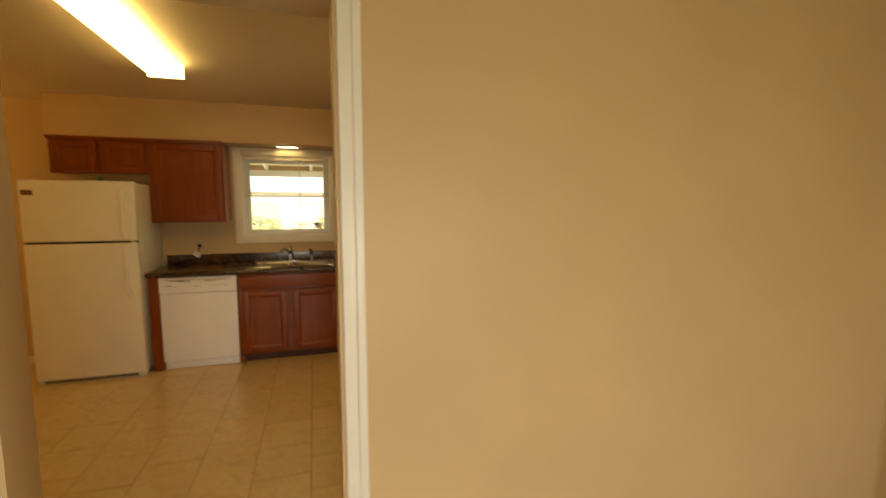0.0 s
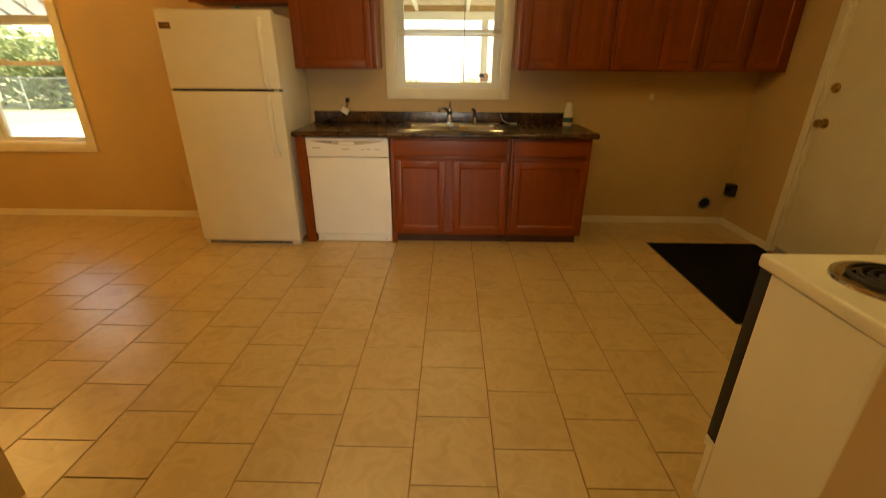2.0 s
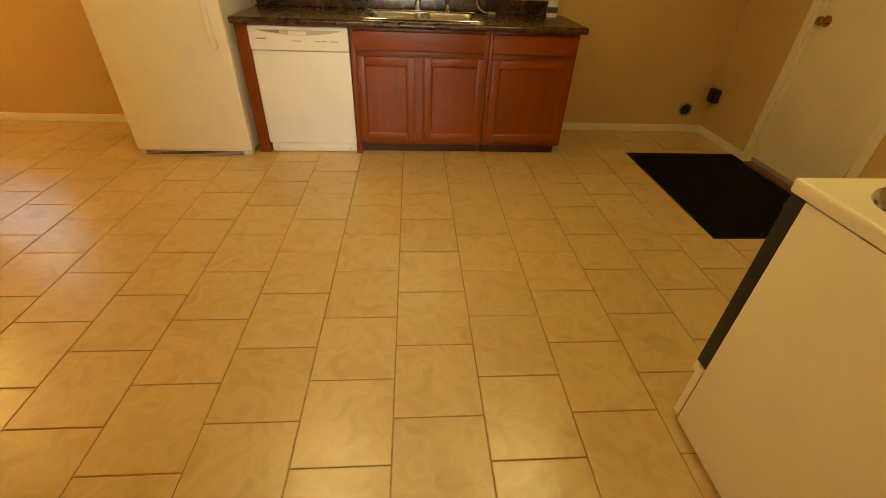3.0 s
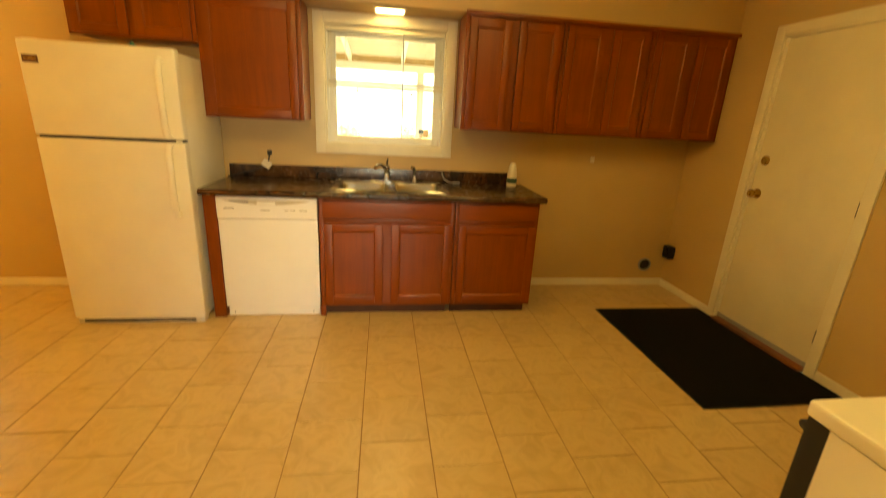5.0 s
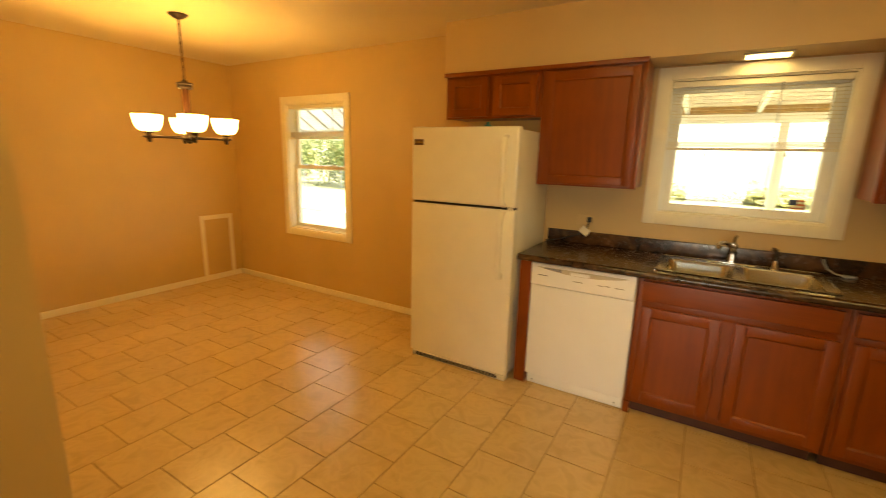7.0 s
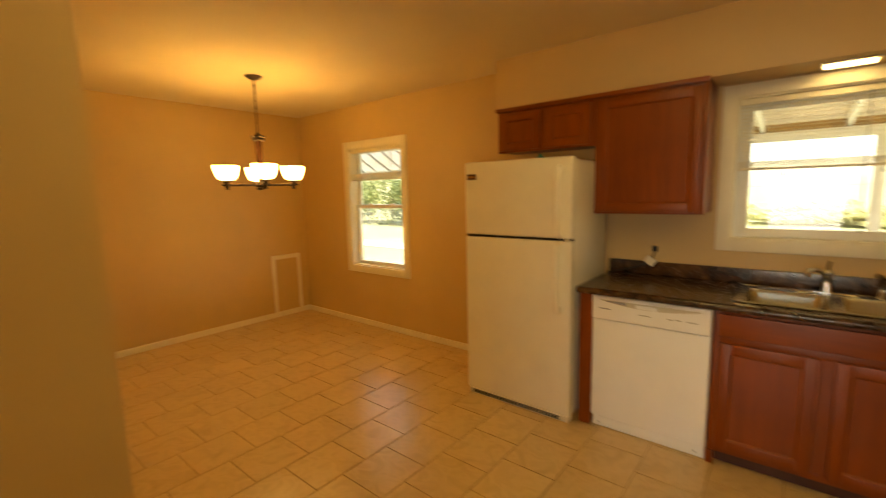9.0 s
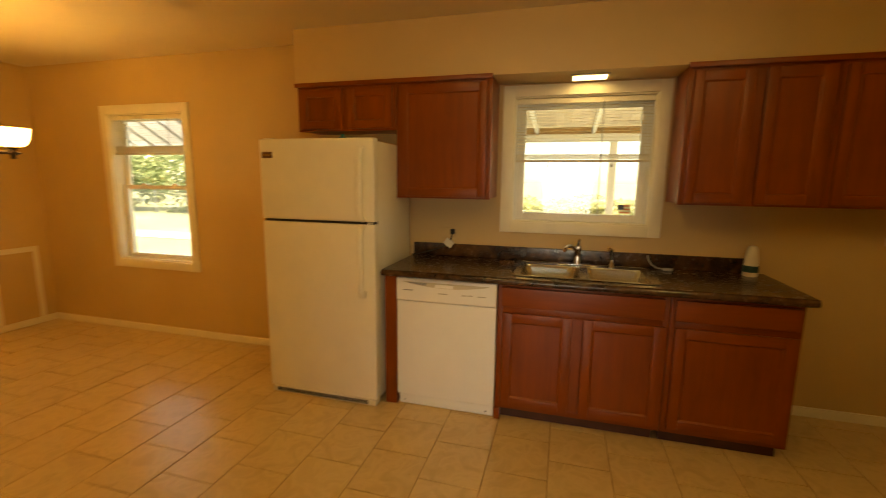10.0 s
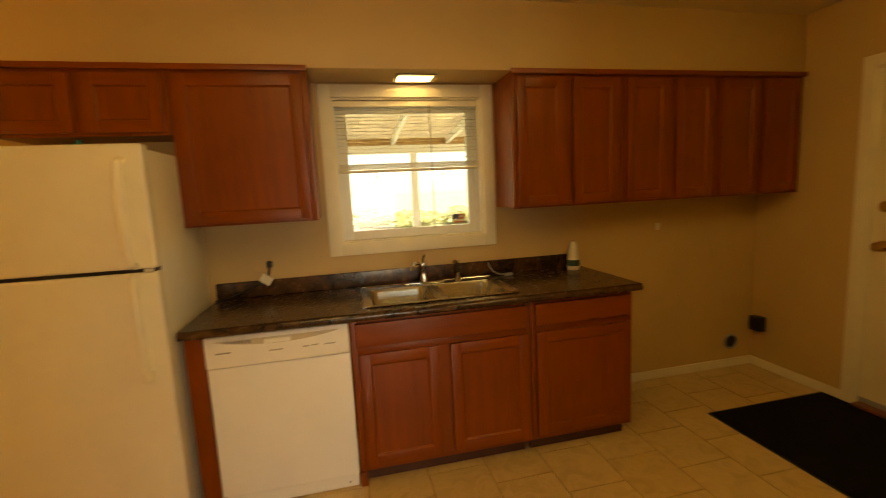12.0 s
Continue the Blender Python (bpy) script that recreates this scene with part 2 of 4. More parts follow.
GRASS = ground_mat("dry_green_lawn", [(0.3, (0.22, 0.24, 0.13)), (0.6, (0.34, 0.34, 0.21)), (0.8, (0.46, 0.42, 0.29))], 14)
CONC = ground_mat("pale_concrete", [(0.3, (0.42, 0.40, 0.36)), (0.7, (0.56, 0.54, 0.49))], 8, 0.85)
# leaf greens are lightened to put outdoor haze and overexposure into the colour
LEAF, _nt, _b = mat("green_leaves", 0.55)
_geo = _nt.nodes.new("ShaderNodeNewGeometry")
_c = ramp(_nt, _geo.outputs["Random Per Island"], [(0.0, (0.17, 0.22, 0.09)), (0.6, (0.27, 0.33, 0.15)), (1.0, (0.39, 0.43, 0.24))])
_nt.links.new(_c, _b.inputs["Base Color"])
_tl = _nt.nodes.new("ShaderNodeBsdfTranslucent")
_nt.links.new(_c, _tl.inputs[0])
_mx = _nt.nodes.new("ShaderNodeMixShader")
_mx.inputs[0].default_value = 0.45
_nt.links.new(_b.outputs[0], _mx.inputs[1])
_nt.links.new(_tl.outputs[0], _mx.inputs[2])
_nt.links.new(_mx.outputs[0], _nt.nodes["Material Output"].inputs[0])
# shrub leaves far paler than foliage: sun glare put into the colour
GLARELEAF, _nt, _b = mat("glare_paled_leaves", 0.7)
_geo = _nt.nodes.new("ShaderNodeNewGeometry")
_c = ramp(_nt, _geo.outputs["Random Per Island"], [(0.0, (0.42, 0.44, 0.22)), (1.0, (0.60, 0.58, 0.36))])
_nt.links.new(_c, _b.inputs["Base Color"])
_tl = _nt.nodes.new("ShaderNodeBsdfTranslucent")
_nt.links.new(_c, _tl.inputs[0])
_mx = _nt.nodes.new("ShaderNodeMixShader")
_mx.inputs[0].default_value = 0.5
_nt.links.new(_b.outputs[0], _mx.inputs[1])
_nt.links.new(_tl.outputs[0], _mx.inputs[2])
_nt.links.new(_mx.outputs[0], _nt.nodes["Material Output"].inputs[0])
BARK = plain("grey_bark", (0.12, 0.09, 0.065), 0.9, var=0.3, scale=20)

# ---- building helpers ----


def box(bm, x0, x1, y0, y1, z0, z1, bev=0.0, seg=2):
    """A box between two corners, with rounded edges where bev is given."""
    m = Matrix.Translation(((x0 + x1) / 2, (y0 + y1) / 2, (z0 + z1) / 2)) @ Matrix.Diagonal((abs(x1 - x0), abs(y1 - y0), abs(z1 - z0), 1))
    vs = bmesh.ops.create_cube(bm, size=1, matrix=m)["verts"]
    if bev:
        es = list({e for v in vs for e in v.link_edges})
        bmesh.ops.bevel(bm, geom=es, offset=bev, segments=seg, affect="EDGES", profile=0.6)
    return bm


def boxed(*args, **kw):
    return box(bmesh.new(), *args, **kw)


def rod(bm, a, b, r, r2=None, n=16):
    """A round bar from a to b."""
    a, b = Vector(a), Vector(b)
    d = b - a
    m = Matrix.Translation((a + b) / 2) @ d.to_track_quat("Z", "Y").to_matrix().to_4x4()
    bmesh.ops.create_cone(bm, cap_ends=True, segments=n, radius1=r, radius2=r if r2 is None else r2, depth=d.length, matrix=m)
    return bm


def lathe(bm, centre, prof, n=28):
    """A turned shape about the upright axis; prof is (radius, height) pairs."""
    cx, cy, cz = centre
    rings = []
    for r, z in prof:
        rings.append([bm.verts.new((cx + r * math.cos(2 * math.pi * k / n), cy + r * math.sin(2 * math.pi * k / n), cz + z)) for k in range(n)])
    for a, b in zip(rings, rings[1:]):
        for k in range(n):
            bm.faces.new((a[k], a[(k + 1) % n], b[(k + 1) % n], b[k]))
    return bm


def tube(bm, pts, r, n=10):
    """A round bar bent along a line of points."""
    pts = [Vector(p) for p in pts]
    rings = []
    q = last = None
    for i, p in enumerate(pts):
        d = (pts[min(i + 1, len(pts) - 1)] - pts[max(i - 1, 0)]).normalized()
        q = d.to_track_quat("Z", "Y").to_matrix() if q is None else last.rotation_difference(d).to_matrix() @ q
        last = d
        rings.append([bm.verts.new(p + q @ Vector((r * math.cos(2 * math.pi * k / n), r * math.sin(2 * math.pi * k / n), 0))) for k in range(n)])
    for a, b in zip(rings, rings[1:]):
        for k in range(n):
            bm.faces.new((a[k], a[(k + 1) % n], b[(k + 1) % n], b[k]))
    bm.faces.new(rings[0][::-1])
    bm.faces.new(rings[-1])
    return bm


def thing(name, loc, label, category, group=""):
    ob = new(name)
    ob.location = loc
    ob.empty_display_size = 0.1
    return tagged(ob, label, category, group)


def base_of(ob):
    p = Vector((0, 0, 0))
    while ob:
        p += ob.location
        ob = ob.parent
    return p


def part(name, bm, material, parent=None, label="", smooth=True, at=None):
    """One mesh object from bm, given in the place's own coordinates, under parent."""
    if parent:
        bmesh.ops.translate(bm, vec=-base_of(parent), verts=bm.verts)
    elif at:
        bmesh.ops.translate(bm, vec=-Vector(at), verts=bm.verts)
    bmesh.ops.recalc_face_normals(bm, faces=bm.faces)
    me = bpy.data.meshes.new(name)
    bm.to_mesh(me)
    bm.free()
    me.materials.append(material)
    ob = new(name, me)
    if parent:
        ob.parent = parent
    elif at:
        ob.location = at
    if smooth:
        me.shade_smooth()
        me.set_sharp_from_angle(angle=radians(32))
    if label:
        ob["label"] = label
    return ob


def structure(name, bm, material, label, category):
    return tagged(part(name, bm, material), label, category, kind="structure")


# ---- plan ----
XW, XE = -4.09, 3.705          # west and east walls
YS0, YS1 = -3.852, -3.737       # the wall with the doorway
H = 2.51                      # ceiling
DX0, DX1, DH = 0.630, 1.416, 2.06   # doorway
YL = -7.6                     # far wall of the front room
XP, YP = -0.36, -2.965         # corner of the partition by the dining end
SOF_X, SOF_Y, SOF_Z = -0.925, -0.302, 2.135

K = dict(x0=0.605, x1=1.528, z0=1.186, z1=2.055)      # opening of the sink window
D = dict(x0=-3.116, x1=-2.256, z0=0.697, z1=2.043)       # opening of the dining window

# north wall with its two openings
bm = bmesh.new()
for a, b, c, d in ((XW - 0.15, D["x0"], 0, H), (D["x0"], D["x1"], 0, D["z0"]), (D["x0"], D["x1"], D["z1"], H), (D["x1"], K["x0"], 0, H),
                   (K["x0"], K["x1"], 0, K["z0"]), (K["x0"], K["x1"], K["z1"], H), (K["x1"], XE + 0.15, 0, H)):
    box(bm, a, b, 0, 0.16, c, d)
structure("wall_north", bm, WALL, "tan painted plaster wall behind the sink and dining end", "wall")
structure("wall_west", boxed(XW - 0.15, XW, YP - 0.12, 0, 0, H), WALL, "tan painted wall at the dining end", "wall")
bm = bmesh.new()
EY0, EY1, EH = -1.525, -0.715, 2.075
box(bm, XE, XE + 0.15, EY1, 0, 0, H)
box(bm, XE, XE + 0.15, EY0, EY1, EH, H)
box(bm, XE, XE + 0.15, YL - 0.15, EY0, 0, H)
structure("wall_east", bm, WALL, "tan painted wall with the back door", "wall")
bm = bmesh.new()
box(bm, XP - 0.12, DX0, YS0, YS1, 0, H)
box(bm, DX0, DX1, YS0, YS1, DH, H)
box(bm, DX1, XE, YS0, YS1, 0, H)
structure("wall_south", bm, WALL, "tan painted wall with the doorway between the rooms", "wall")
structure("wall_partition", boxed(XP - 0.12, XP, YS1, YP, 0, H), WALL, "tan painted end of a short partition wall", "wall")
structure("wall_dining_south", boxed(XW, XP - 0.12, YP - 0.12, YP, 0, H), WALL, "tan painted wall of the dining end", "wall")
# front room, closed round behind the camera, with one unseen window added for daylight
structure("wall_front_west", boxed(-1.95, -1.8, YL, YS0, 0, H), WALL, "tan painted wall of the front room", "wall")
structure("wall_front_north", boxed(-1.8, XP - 0.12, YS0, YS0 + 0.12, 0, H), WALL, "tan painted wall of the front room", "wall")
bm = bmesh.new()
box(bm, -1.95, 0.4, YL - 0.15, YL, 0, H)
box(bm, 0.4, 2.9, YL - 0.15, YL, 0, 0.6)
box(bm, 0.4, 2.9, YL - 0.15, YL, 2.2, H)
box(bm, 2.9, XE, YL - 0.15, YL, 0, H)
structure("wall_front_south", bm, WALL, "unseen tan painted wall of the front room with an added wide window", "wall")
structure("ceiling", boxed(XW - 0.15, XE + 0.15, YL - 0.15, 0.16, H, H + 0.12), CEIL, "cream painted ceiling over kitchen and dining end", "ceiling")
structure("soffit", boxed(SOF_X, XE, SOF_Y, 0, SOF_Z, H, bev=0.004), WALL, "tan painted soffit above the wall cabinets", "soffit")
# unseen floor, kept pale to bounce light onto the lower doorway wall
structure("floor_front_room", boxed(-1.8, XE, YL, YS0 + 0.03, -0.1, -0.002), plain("bounce_carpet", (0.50, 0.40, 0.30), 0.95, var=0.2, scale=80), "unseen beige floor of the front room, pale to bounce light up the wall", "floor")

# skirting boards
def board(x0, x1, y0, y1, h=0.064):
    return boxed(x0, x1, y0, y1, 0, h, bev=0.004)


for x0, x1, y0, y1 in ((XW, SOF_X + 0.05, -0.014, 0), (2.188, XE, -0.014, 0), (XW, XW + 0.014, YP, -0.016), (XE - 0.014, XE, EY1 + 0.059, -0.016), (XE - 0.014, XE, YS1, EY0 - 0.059),
                       (DX1 + 0.052, XE - 0.016, YS0 - 0.014, YS0), (XE - 0.014, XE, YL, YS0), (XW + 0.016, XP - 0.12, YP, YP + 0.014)):
    structure("baseboard", board(x0, x1, y0, y1), TRIM, "white painted baseboard along the wall", "baseboard")

# doorway: jambs and casings
def doorway():
    t = 0.02
    for x0, x1 in ((DX0 - 0.001, DX0 + t), (DX1 - t, DX1 + 0.001)):
        structure("door_jamb", boxed(x0, x1, YS0 - 0.004, YS1 + 0.004, 0, DH - t, bev=0.002), WALL, "tan painted door jamb", "door frame")
    structure("door_jamb", boxed(DX0, DX1, YS0 - 0.004, YS1 + 0.004, DH - t, DH + 0.001, bev=0.002), WALL, "tan painted head of the doorway", "door frame")
    for y0, y1 in ((YS0 - 0.018, YS0), (YS1, YS1 + 0.018)):
        for x0, x1 in ((DX0 - 0.048, DX0 + 0.010), (DX1 - 0.010, DX1 + 0.048)):
            bm = boxed(x0, x1, y0, y1, 0, DH + 0.085, bev=0.005, seg=3)
            structure("trim", bm, TRIM, "white painted door casing", "trim")
            out = -1 if x0 < 1 else 1
            e = x0 if out < 0 else x1
            s = -1 if y0 < YS0 else 1
            yf = y0 if s < 0 else y1
            structure("trim", boxed(e - out * 0.022, e + out * 0.002, yf, yf + s * 0.009, 0, DH + 0.085, bev=0.004, seg=3), TRIM, "white painted back band of the door casing", "trim")
        structure("trim", boxed(DX0 + 0.006, DX1 - 0.006, y0, y1, DH - 0.006, DH + 0.085, bev=0.005), TRIM, "white painted door casing", "trim")


doorway()

# ---- windows ----


def casing(win, o, wdt):
    """Four flat boards round an opening on the room side."""
    x0, x1, z0, z1 = o["x0"], o["x1"], o["z0"], o["z1"]
    y0, y1 = -0.018, 0.0
    for a, b, c, d in ((x0 - wdt, x0 + 0.004, z0 - wdt, z1 + wdt), (x1 - 0.004, x1 + wdt, z0 - wdt, z1 + wdt), (x0 + 0.004, x1 - 0.004, z1 - 0.004, z1 + wdt), (x0 + 0.004, x1 - 0.004, z0 - wdt, z0 + 0.004)):
        part("casing", boxed(a, b, y0, y1, c, d, bev=0.004), TRIM, win)
    # lining of the opening
    t = 0.014
    for a, b, c, d in ((x0, x0 + t, z0, z1), (x1 - t, x1, z0, z1), (x0 + t, x1 - t, z1 - t, z1), (x0 + t, x1 - t, z0, z0 + t)):
        part("jamb", boxed(a, b, 0.0, 0.155, c, d, bev=0.001), TRIM, win)


def sash(win, x0, x1, z0, z1, y0, y1, w, wb=None):
    """A vinyl sash with its pane."""
    wb = wb or w
    s = part("sash", boxed(x0, x0 + w, y0, y1, z0, z1, bev=0.004), VINYL, win)
    for a, b, c, d in ((x1 - w, x1, z0, z1), (x0 + w, x1 - w, z0, z0 + wb), (x0 + w, x1 - w, z1 - w, z1)):
        part("sash_rail", boxed(a, b, y0, y1, c, d, bev=0.004), VINYL, s)
    ym = (y0 + y1) / 2
    p = part("pane", boxed(x0 + w - 0.004, x1 - w + 0.004, ym - 0.002, ym + 0.002, z0 + wb - 0.004, z1 - w + 0.004), GLASS, s, "clear glass pane")
    p.visible_shadow = False
    return s


def blind(name, x0, x1, z_top, z_bot, y, label, pitch=0.021, tilt=2, stack=13):
    """A mini blind drawn half way up: headrail, spread slats, a stack of slats and the bottom rail."""
    b = thing(name, ((x0 + x1) / 2, y, z_top), label, "window blind")
    part("headrail", boxed(x0, x1, y - 0.018, y + 0.018, z_top - 0.034, z_top, bev=0.003), TRIM, b)
    z = z_top - 0.052
    c, s = 0.0125 * math.cos(radians(tilt)), 0.0125 * math.sin(radians(tilt))
    first = None
    while z > z_bot + 0.030 + stack * 0.0045:
        if first is None:
            bm = bmesh.new()
            prof = [(-c, -s), (-c * 0.4, -s * 0.4 + 0.0016), (c * 0.4, s * 0.4 + 0.0016), (c, s)]
            rows = [[bm.verts.new((xx, y + py, z + pz)) for py, pz in prof] for xx in (x0 + 0.006, x1 - 0.006)]
            for k in range(3):
                bm.faces.new((rows[0][k], rows[0][k + 1], rows[1][k + 1], rows[1][k]))
            bmesh.ops.solidify(bm, geom=bm.faces[:], thickness=0.0007)
            first = part("slat", bm, SLAT, b)
            z_first = z
        else:
            o = new("slat", first.data)
            o.parent = b
            o.location = (0, 0, z - z_first)
        z -= pitch
    bm = bmesh.new()
    for k in range(stack):
        box(bm, x0 + 0.006, x1 - 0.006, y - 0.0125, y + 0.0125, z_bot + 0.020 + k * 0.0045, z_bot + 0.0225 + k * 0.0045)
    part("stacked_slats", bm, OFFWHITE, b)
    part("bottom_rail", boxed(x0 + 0.004, x1 - 0.004, y - 0.014, y + 0.014, z_bot, z_bot + 0.017, bev=0.003), OFFWHITE, b)
    for fx in (0.16, 0.84):
        xx = x0 + (x1 - x0) * fx
        part("ladder_cord", rod(bmesh.new(), (xx, y - 0.014, z_bot + 0.015), (xx, y - 0.014, z_top - 0.03), 0.0011, n=5), OFFWHITE, b)
    return b


w1 = tagged(new("window_1"), "white vinyl window over the sink with a flat white casing", "window", kind="structure")
casing(w1, K, 0.070)
sash(w1, K["x0"] + 0.016, K["x1"] - 0.016, K["z0"] + 0.016, K["z1"] - 0.016, 0.075, 0.115, 0.066, 0.052)
part("inner_stop", boxed(K["x0"] + 0.014, K["x0"] + 0.032, 0.055, 0.074, K["z0"] + 0.014, K["z1"] - 0.014), VINYL, w1)
part("inner_stop", boxed(K["x1"] - 0.032, K["x1"] - 0.014, 0.055, 0.074, K["z0"] + 0.014, K["z1"] - 0.014), VINYL, w1)
b1 = blind("mini_blind", K["x0"] + 0.018, K["x1"] - 0.018, 2.038, 1.612, 0.030, "ivory mini blind drawn half way up over the sink window", stack=8)
part("tilt_wand", rod(bmesh.new(), (1.196, 0.008, 2.01), (1.198, 0.010, 1.25), 0.0035, n=8), GREYPL, b1, "thin hanging wand")
part("pull_cord", tube(bmesh.new(), [(0.66, 0.009, 2.01), (0.661, 0.008, 1.8), (0.664, 0.006, 1.56)], 0.0014, 6), OFFWHITE, b1)
for tx in (0.850, 1.270):
    part("cord_tassel", lathe(bmesh.new(), (tx, 0.030, 1.578), [(0, 0), (0.006, 0.001), (0.005, 0.014), (0.002, 0.024), (0.0015, 0.036)], 10), BLACKPL, b1, "small dark cord tassel")
# decal prints are paled so their colour carries the haze at the window
dec = thing("window_decal", (1.38, 0.0905, 1.252), "small blue and orange striped decal on the pane, coloured paler for window haze", "decal")
part("dark_field", boxed(1.337, 1.377, 0.0890, 0.0925, 1.292, 1.325), plain("hazed_blue_print", (0.06, 0.07, 0.13), 0.5), dec)
for k in range(5):
    part("stripe", boxed(1.3775 if k < 3 else 1.345, 1.417, 0.0890, 0.0925, 1.314 - 0.012 * k, 1.325 - 0.012 * k), plain("hazed_orange_print", (0.62, 0.20, 0.09), 0.5) if k == 0 else bpy.data.materials["hazed_orange_print"] if k % 2 == 0 else SLAT, dec)

w2 = tagged(new("window_2"), "white double-hung dining window with a flat white casing", "window", kind="structure")
casing(w2, D, 0.074)
zm = 1.381
sash(w2, D["x0"] + 0.016, D["x1"] - 0.016, zm - 0.02, D["z1"] - 0.016, 0.112, 0.145, 0.036)
sash(w2, D["x0"] + 0.016, D["x1"] - 0.016, D["z0"] + 0.016, zm + 0.02, 0.076, 0.110, 0.036, 0.034)
for sx in (-2.86, -2.50):
    part("sash_lock", boxed(sx - 0.025, sx + 0.025, 0.080, 0.106, zm + 0.0205, zm + 0.036, bev=0.004), VINYL, w2)
b2 = blind("mini_blind", D["x0"] + 0.018, D["x1"] - 0.018, 2.026, 1.678, 0.034, "ivory mini blind drawn up over the dining window")
part("tilt_wand", rod(bmesh.new(), (-2.44, 0.012, 1.99), (-2.44, 0.012, 1.76), 0.003, n=8), GREYPL, b2, "thin hanging wand")

# wide front-room window, unseen behind the walk, added to let daylight in
w3 = tagged(new("window_3"), "unseen wide white window added to bring daylight into the front room", "window", kind="structure")
for a, b, c, d in ((0.4, 0.46, 0.6, 2.2), (2.84, 2.9, 0.6, 2.2), (1.62, 1.68, 0.66, 2.14), (0.46, 2.84, 0.6, 0.66), (0.46, 2.84, 2.14, 2.2)):
    part("window_frame", boxed(a, b, YL - 0.1, YL - 0.04, c, d, bev=0.004), VINYL, w3)

# ---- back door ----
dr = tagged(new("door_1"), "closed flush white back door with brass knob and deadbolt", "door", kind="structure")
slab = part("door_slab", boxed(XE + 0.020, XE + 0.062, EY0 + 0.024, EY1 - 0.024, 0.030, EH - 0.024, bev=0.002), DOORP, dr)
for y0, y1, z0, z1 in ((EY0, EY0 + 0.021, 0.0, EH), (EY1 - 0.021, EY1, 0.0, EH), (EY0 + 0.021, EY1 - 0.021, EH - 0.021, EH)):
    part("frame", boxed(XE - 0.002, XE + 0.14, y0, y1, z0, z1, bev=0.002), TRIM, dr)
for y0, y1, z0, z1 in ((EY0 - 0.058, EY0 + 0.008, 0.0, EH + 0.058), (EY1 - 0.008, EY1 + 0.058, 0.0, EH + 0.058), (EY0 + 0.008, EY1 - 0.008, EH - 0.008, EH + 0.058)):
    part("casing", boxed(XE - 0.017, XE - 0.002, y0, y1, z0, z1, bev=0.004), TRIM, dr)
part("threshold", boxed(XE - 0.045, XE + 0.13, EY0 + 0.022, EY1 - 0.022, 0.0, 0.027, bev=0.008), SILL, dr, "reddish wood threshold")
part("weather_strip", boxed(XE + 0.012, XE + 0.020, EY0 + 0.024, EY1 - 0.024, 0.030, 0.060), GREYPL, dr)
for hz in (0.25, 1.05, 1.80):
    part("hinge", rod(bmesh.new(), (XE + 0.010, EY0 + 0.026, hz - 0.045), (XE + 0.010, EY0 + 0.026, hz + 0.045), 0.007, n=10), BLACKPL, dr, "dark hinge")


def turned_x(x, y, z, prof, n=24):
    """A turned shape about a level axis that points into the room from the east wall."""
    bm = lathe(bmesh.new(), (0, 0, 0), prof, n)
    bm.transform(Matrix.Translation((x, y, z)) @ Matrix.Rotation(radians(-90), 4, "Y"))
    return bm


KY = EY1 - 0.085
knob = part("knob", turned_x(XE + 0.020, KY, 1.024, [(0, 0), (0.034, 0), (0.034, 0.006), (0.014, 0.010), (0.013, 0.030), (0.024, 0.036), (0.029, 0.048), (0.026, 0.060), (0.014, 0.066), (0, 0.067)]), BRASS, slab, "antique brass door knob")
part("deadbolt", turned_x(XE + 0.020, KY, 1.258, [(0, 0), (0.033, 0), (0.033, 0.008), (0.026, 0.014), (0, 0.014)]), BRASS, slab, "antique brass deadbolt")
part("thumb_turn", boxed(XE - 0.014, XE + 0.008, KY - 0.004, KY + 0.004, 1.241, 1.275, bev=0.002), BRASS, slab)

# ---- cabinets ----


def panel_door(parent, x0, x1, z0, z1, y, name="door", mats=None, rail=0.055):
    """A frame-and-panel door: stiles, rails and a sunk panel with a routed lip."""
    wz, wx = mats or (WOODZ, WOODX)
    t = 0.019
    pan = part(name, boxed(x0 + rail - 0.006, x1 - rail + 0.006, y + 0.009, y + t, z0 + rail - 0.006, z1 - rail + 0.006), wz, parent)
    for a, b in ((x0, x0 + rail), (x1 - rail, x1)):
        part("stile", boxed(a, b, y, y + t, z0, z1, bev=0.003), wz, pan)
    for c, d in ((z0, z0 + rail), (z1 - rail, z1)):
        part("rail", boxed(x0 + rail, x1 - rail, y, y + t, c, d, bev=0.003), wx, pan)
    # routed inner lip
    bm = bmesh.new()
    e = 0.008
    i0, i1, k0, k1 = x0 + rail, x1 - rail, z0 + rail, z1 - rail
    o = [(i0, y + 0.002, k0), (i1, y + 0.002, k0), (i1, y + 0.002, k1), (i0, y + 0.002, k1)]
    n = [(i0 + e, y + 0.0089, k0 + e), (i1 - e, y + 0.0089, k0 + e), (i1 - e, y + 0.0089, k1 - e), (i0 + e, y + 0.0089, k1 - e)]
    vo, vn = [bm.verts.new(p) for p in o], [bm.verts.new(p) for p in n]
    for k in range(4):
        bm.faces.new((vo[k], vo[(k + 1) % 4], vn[(k + 1) % 4], vn[k]))
    part("lip", bm, wz, pan, smooth=False)
    return pan


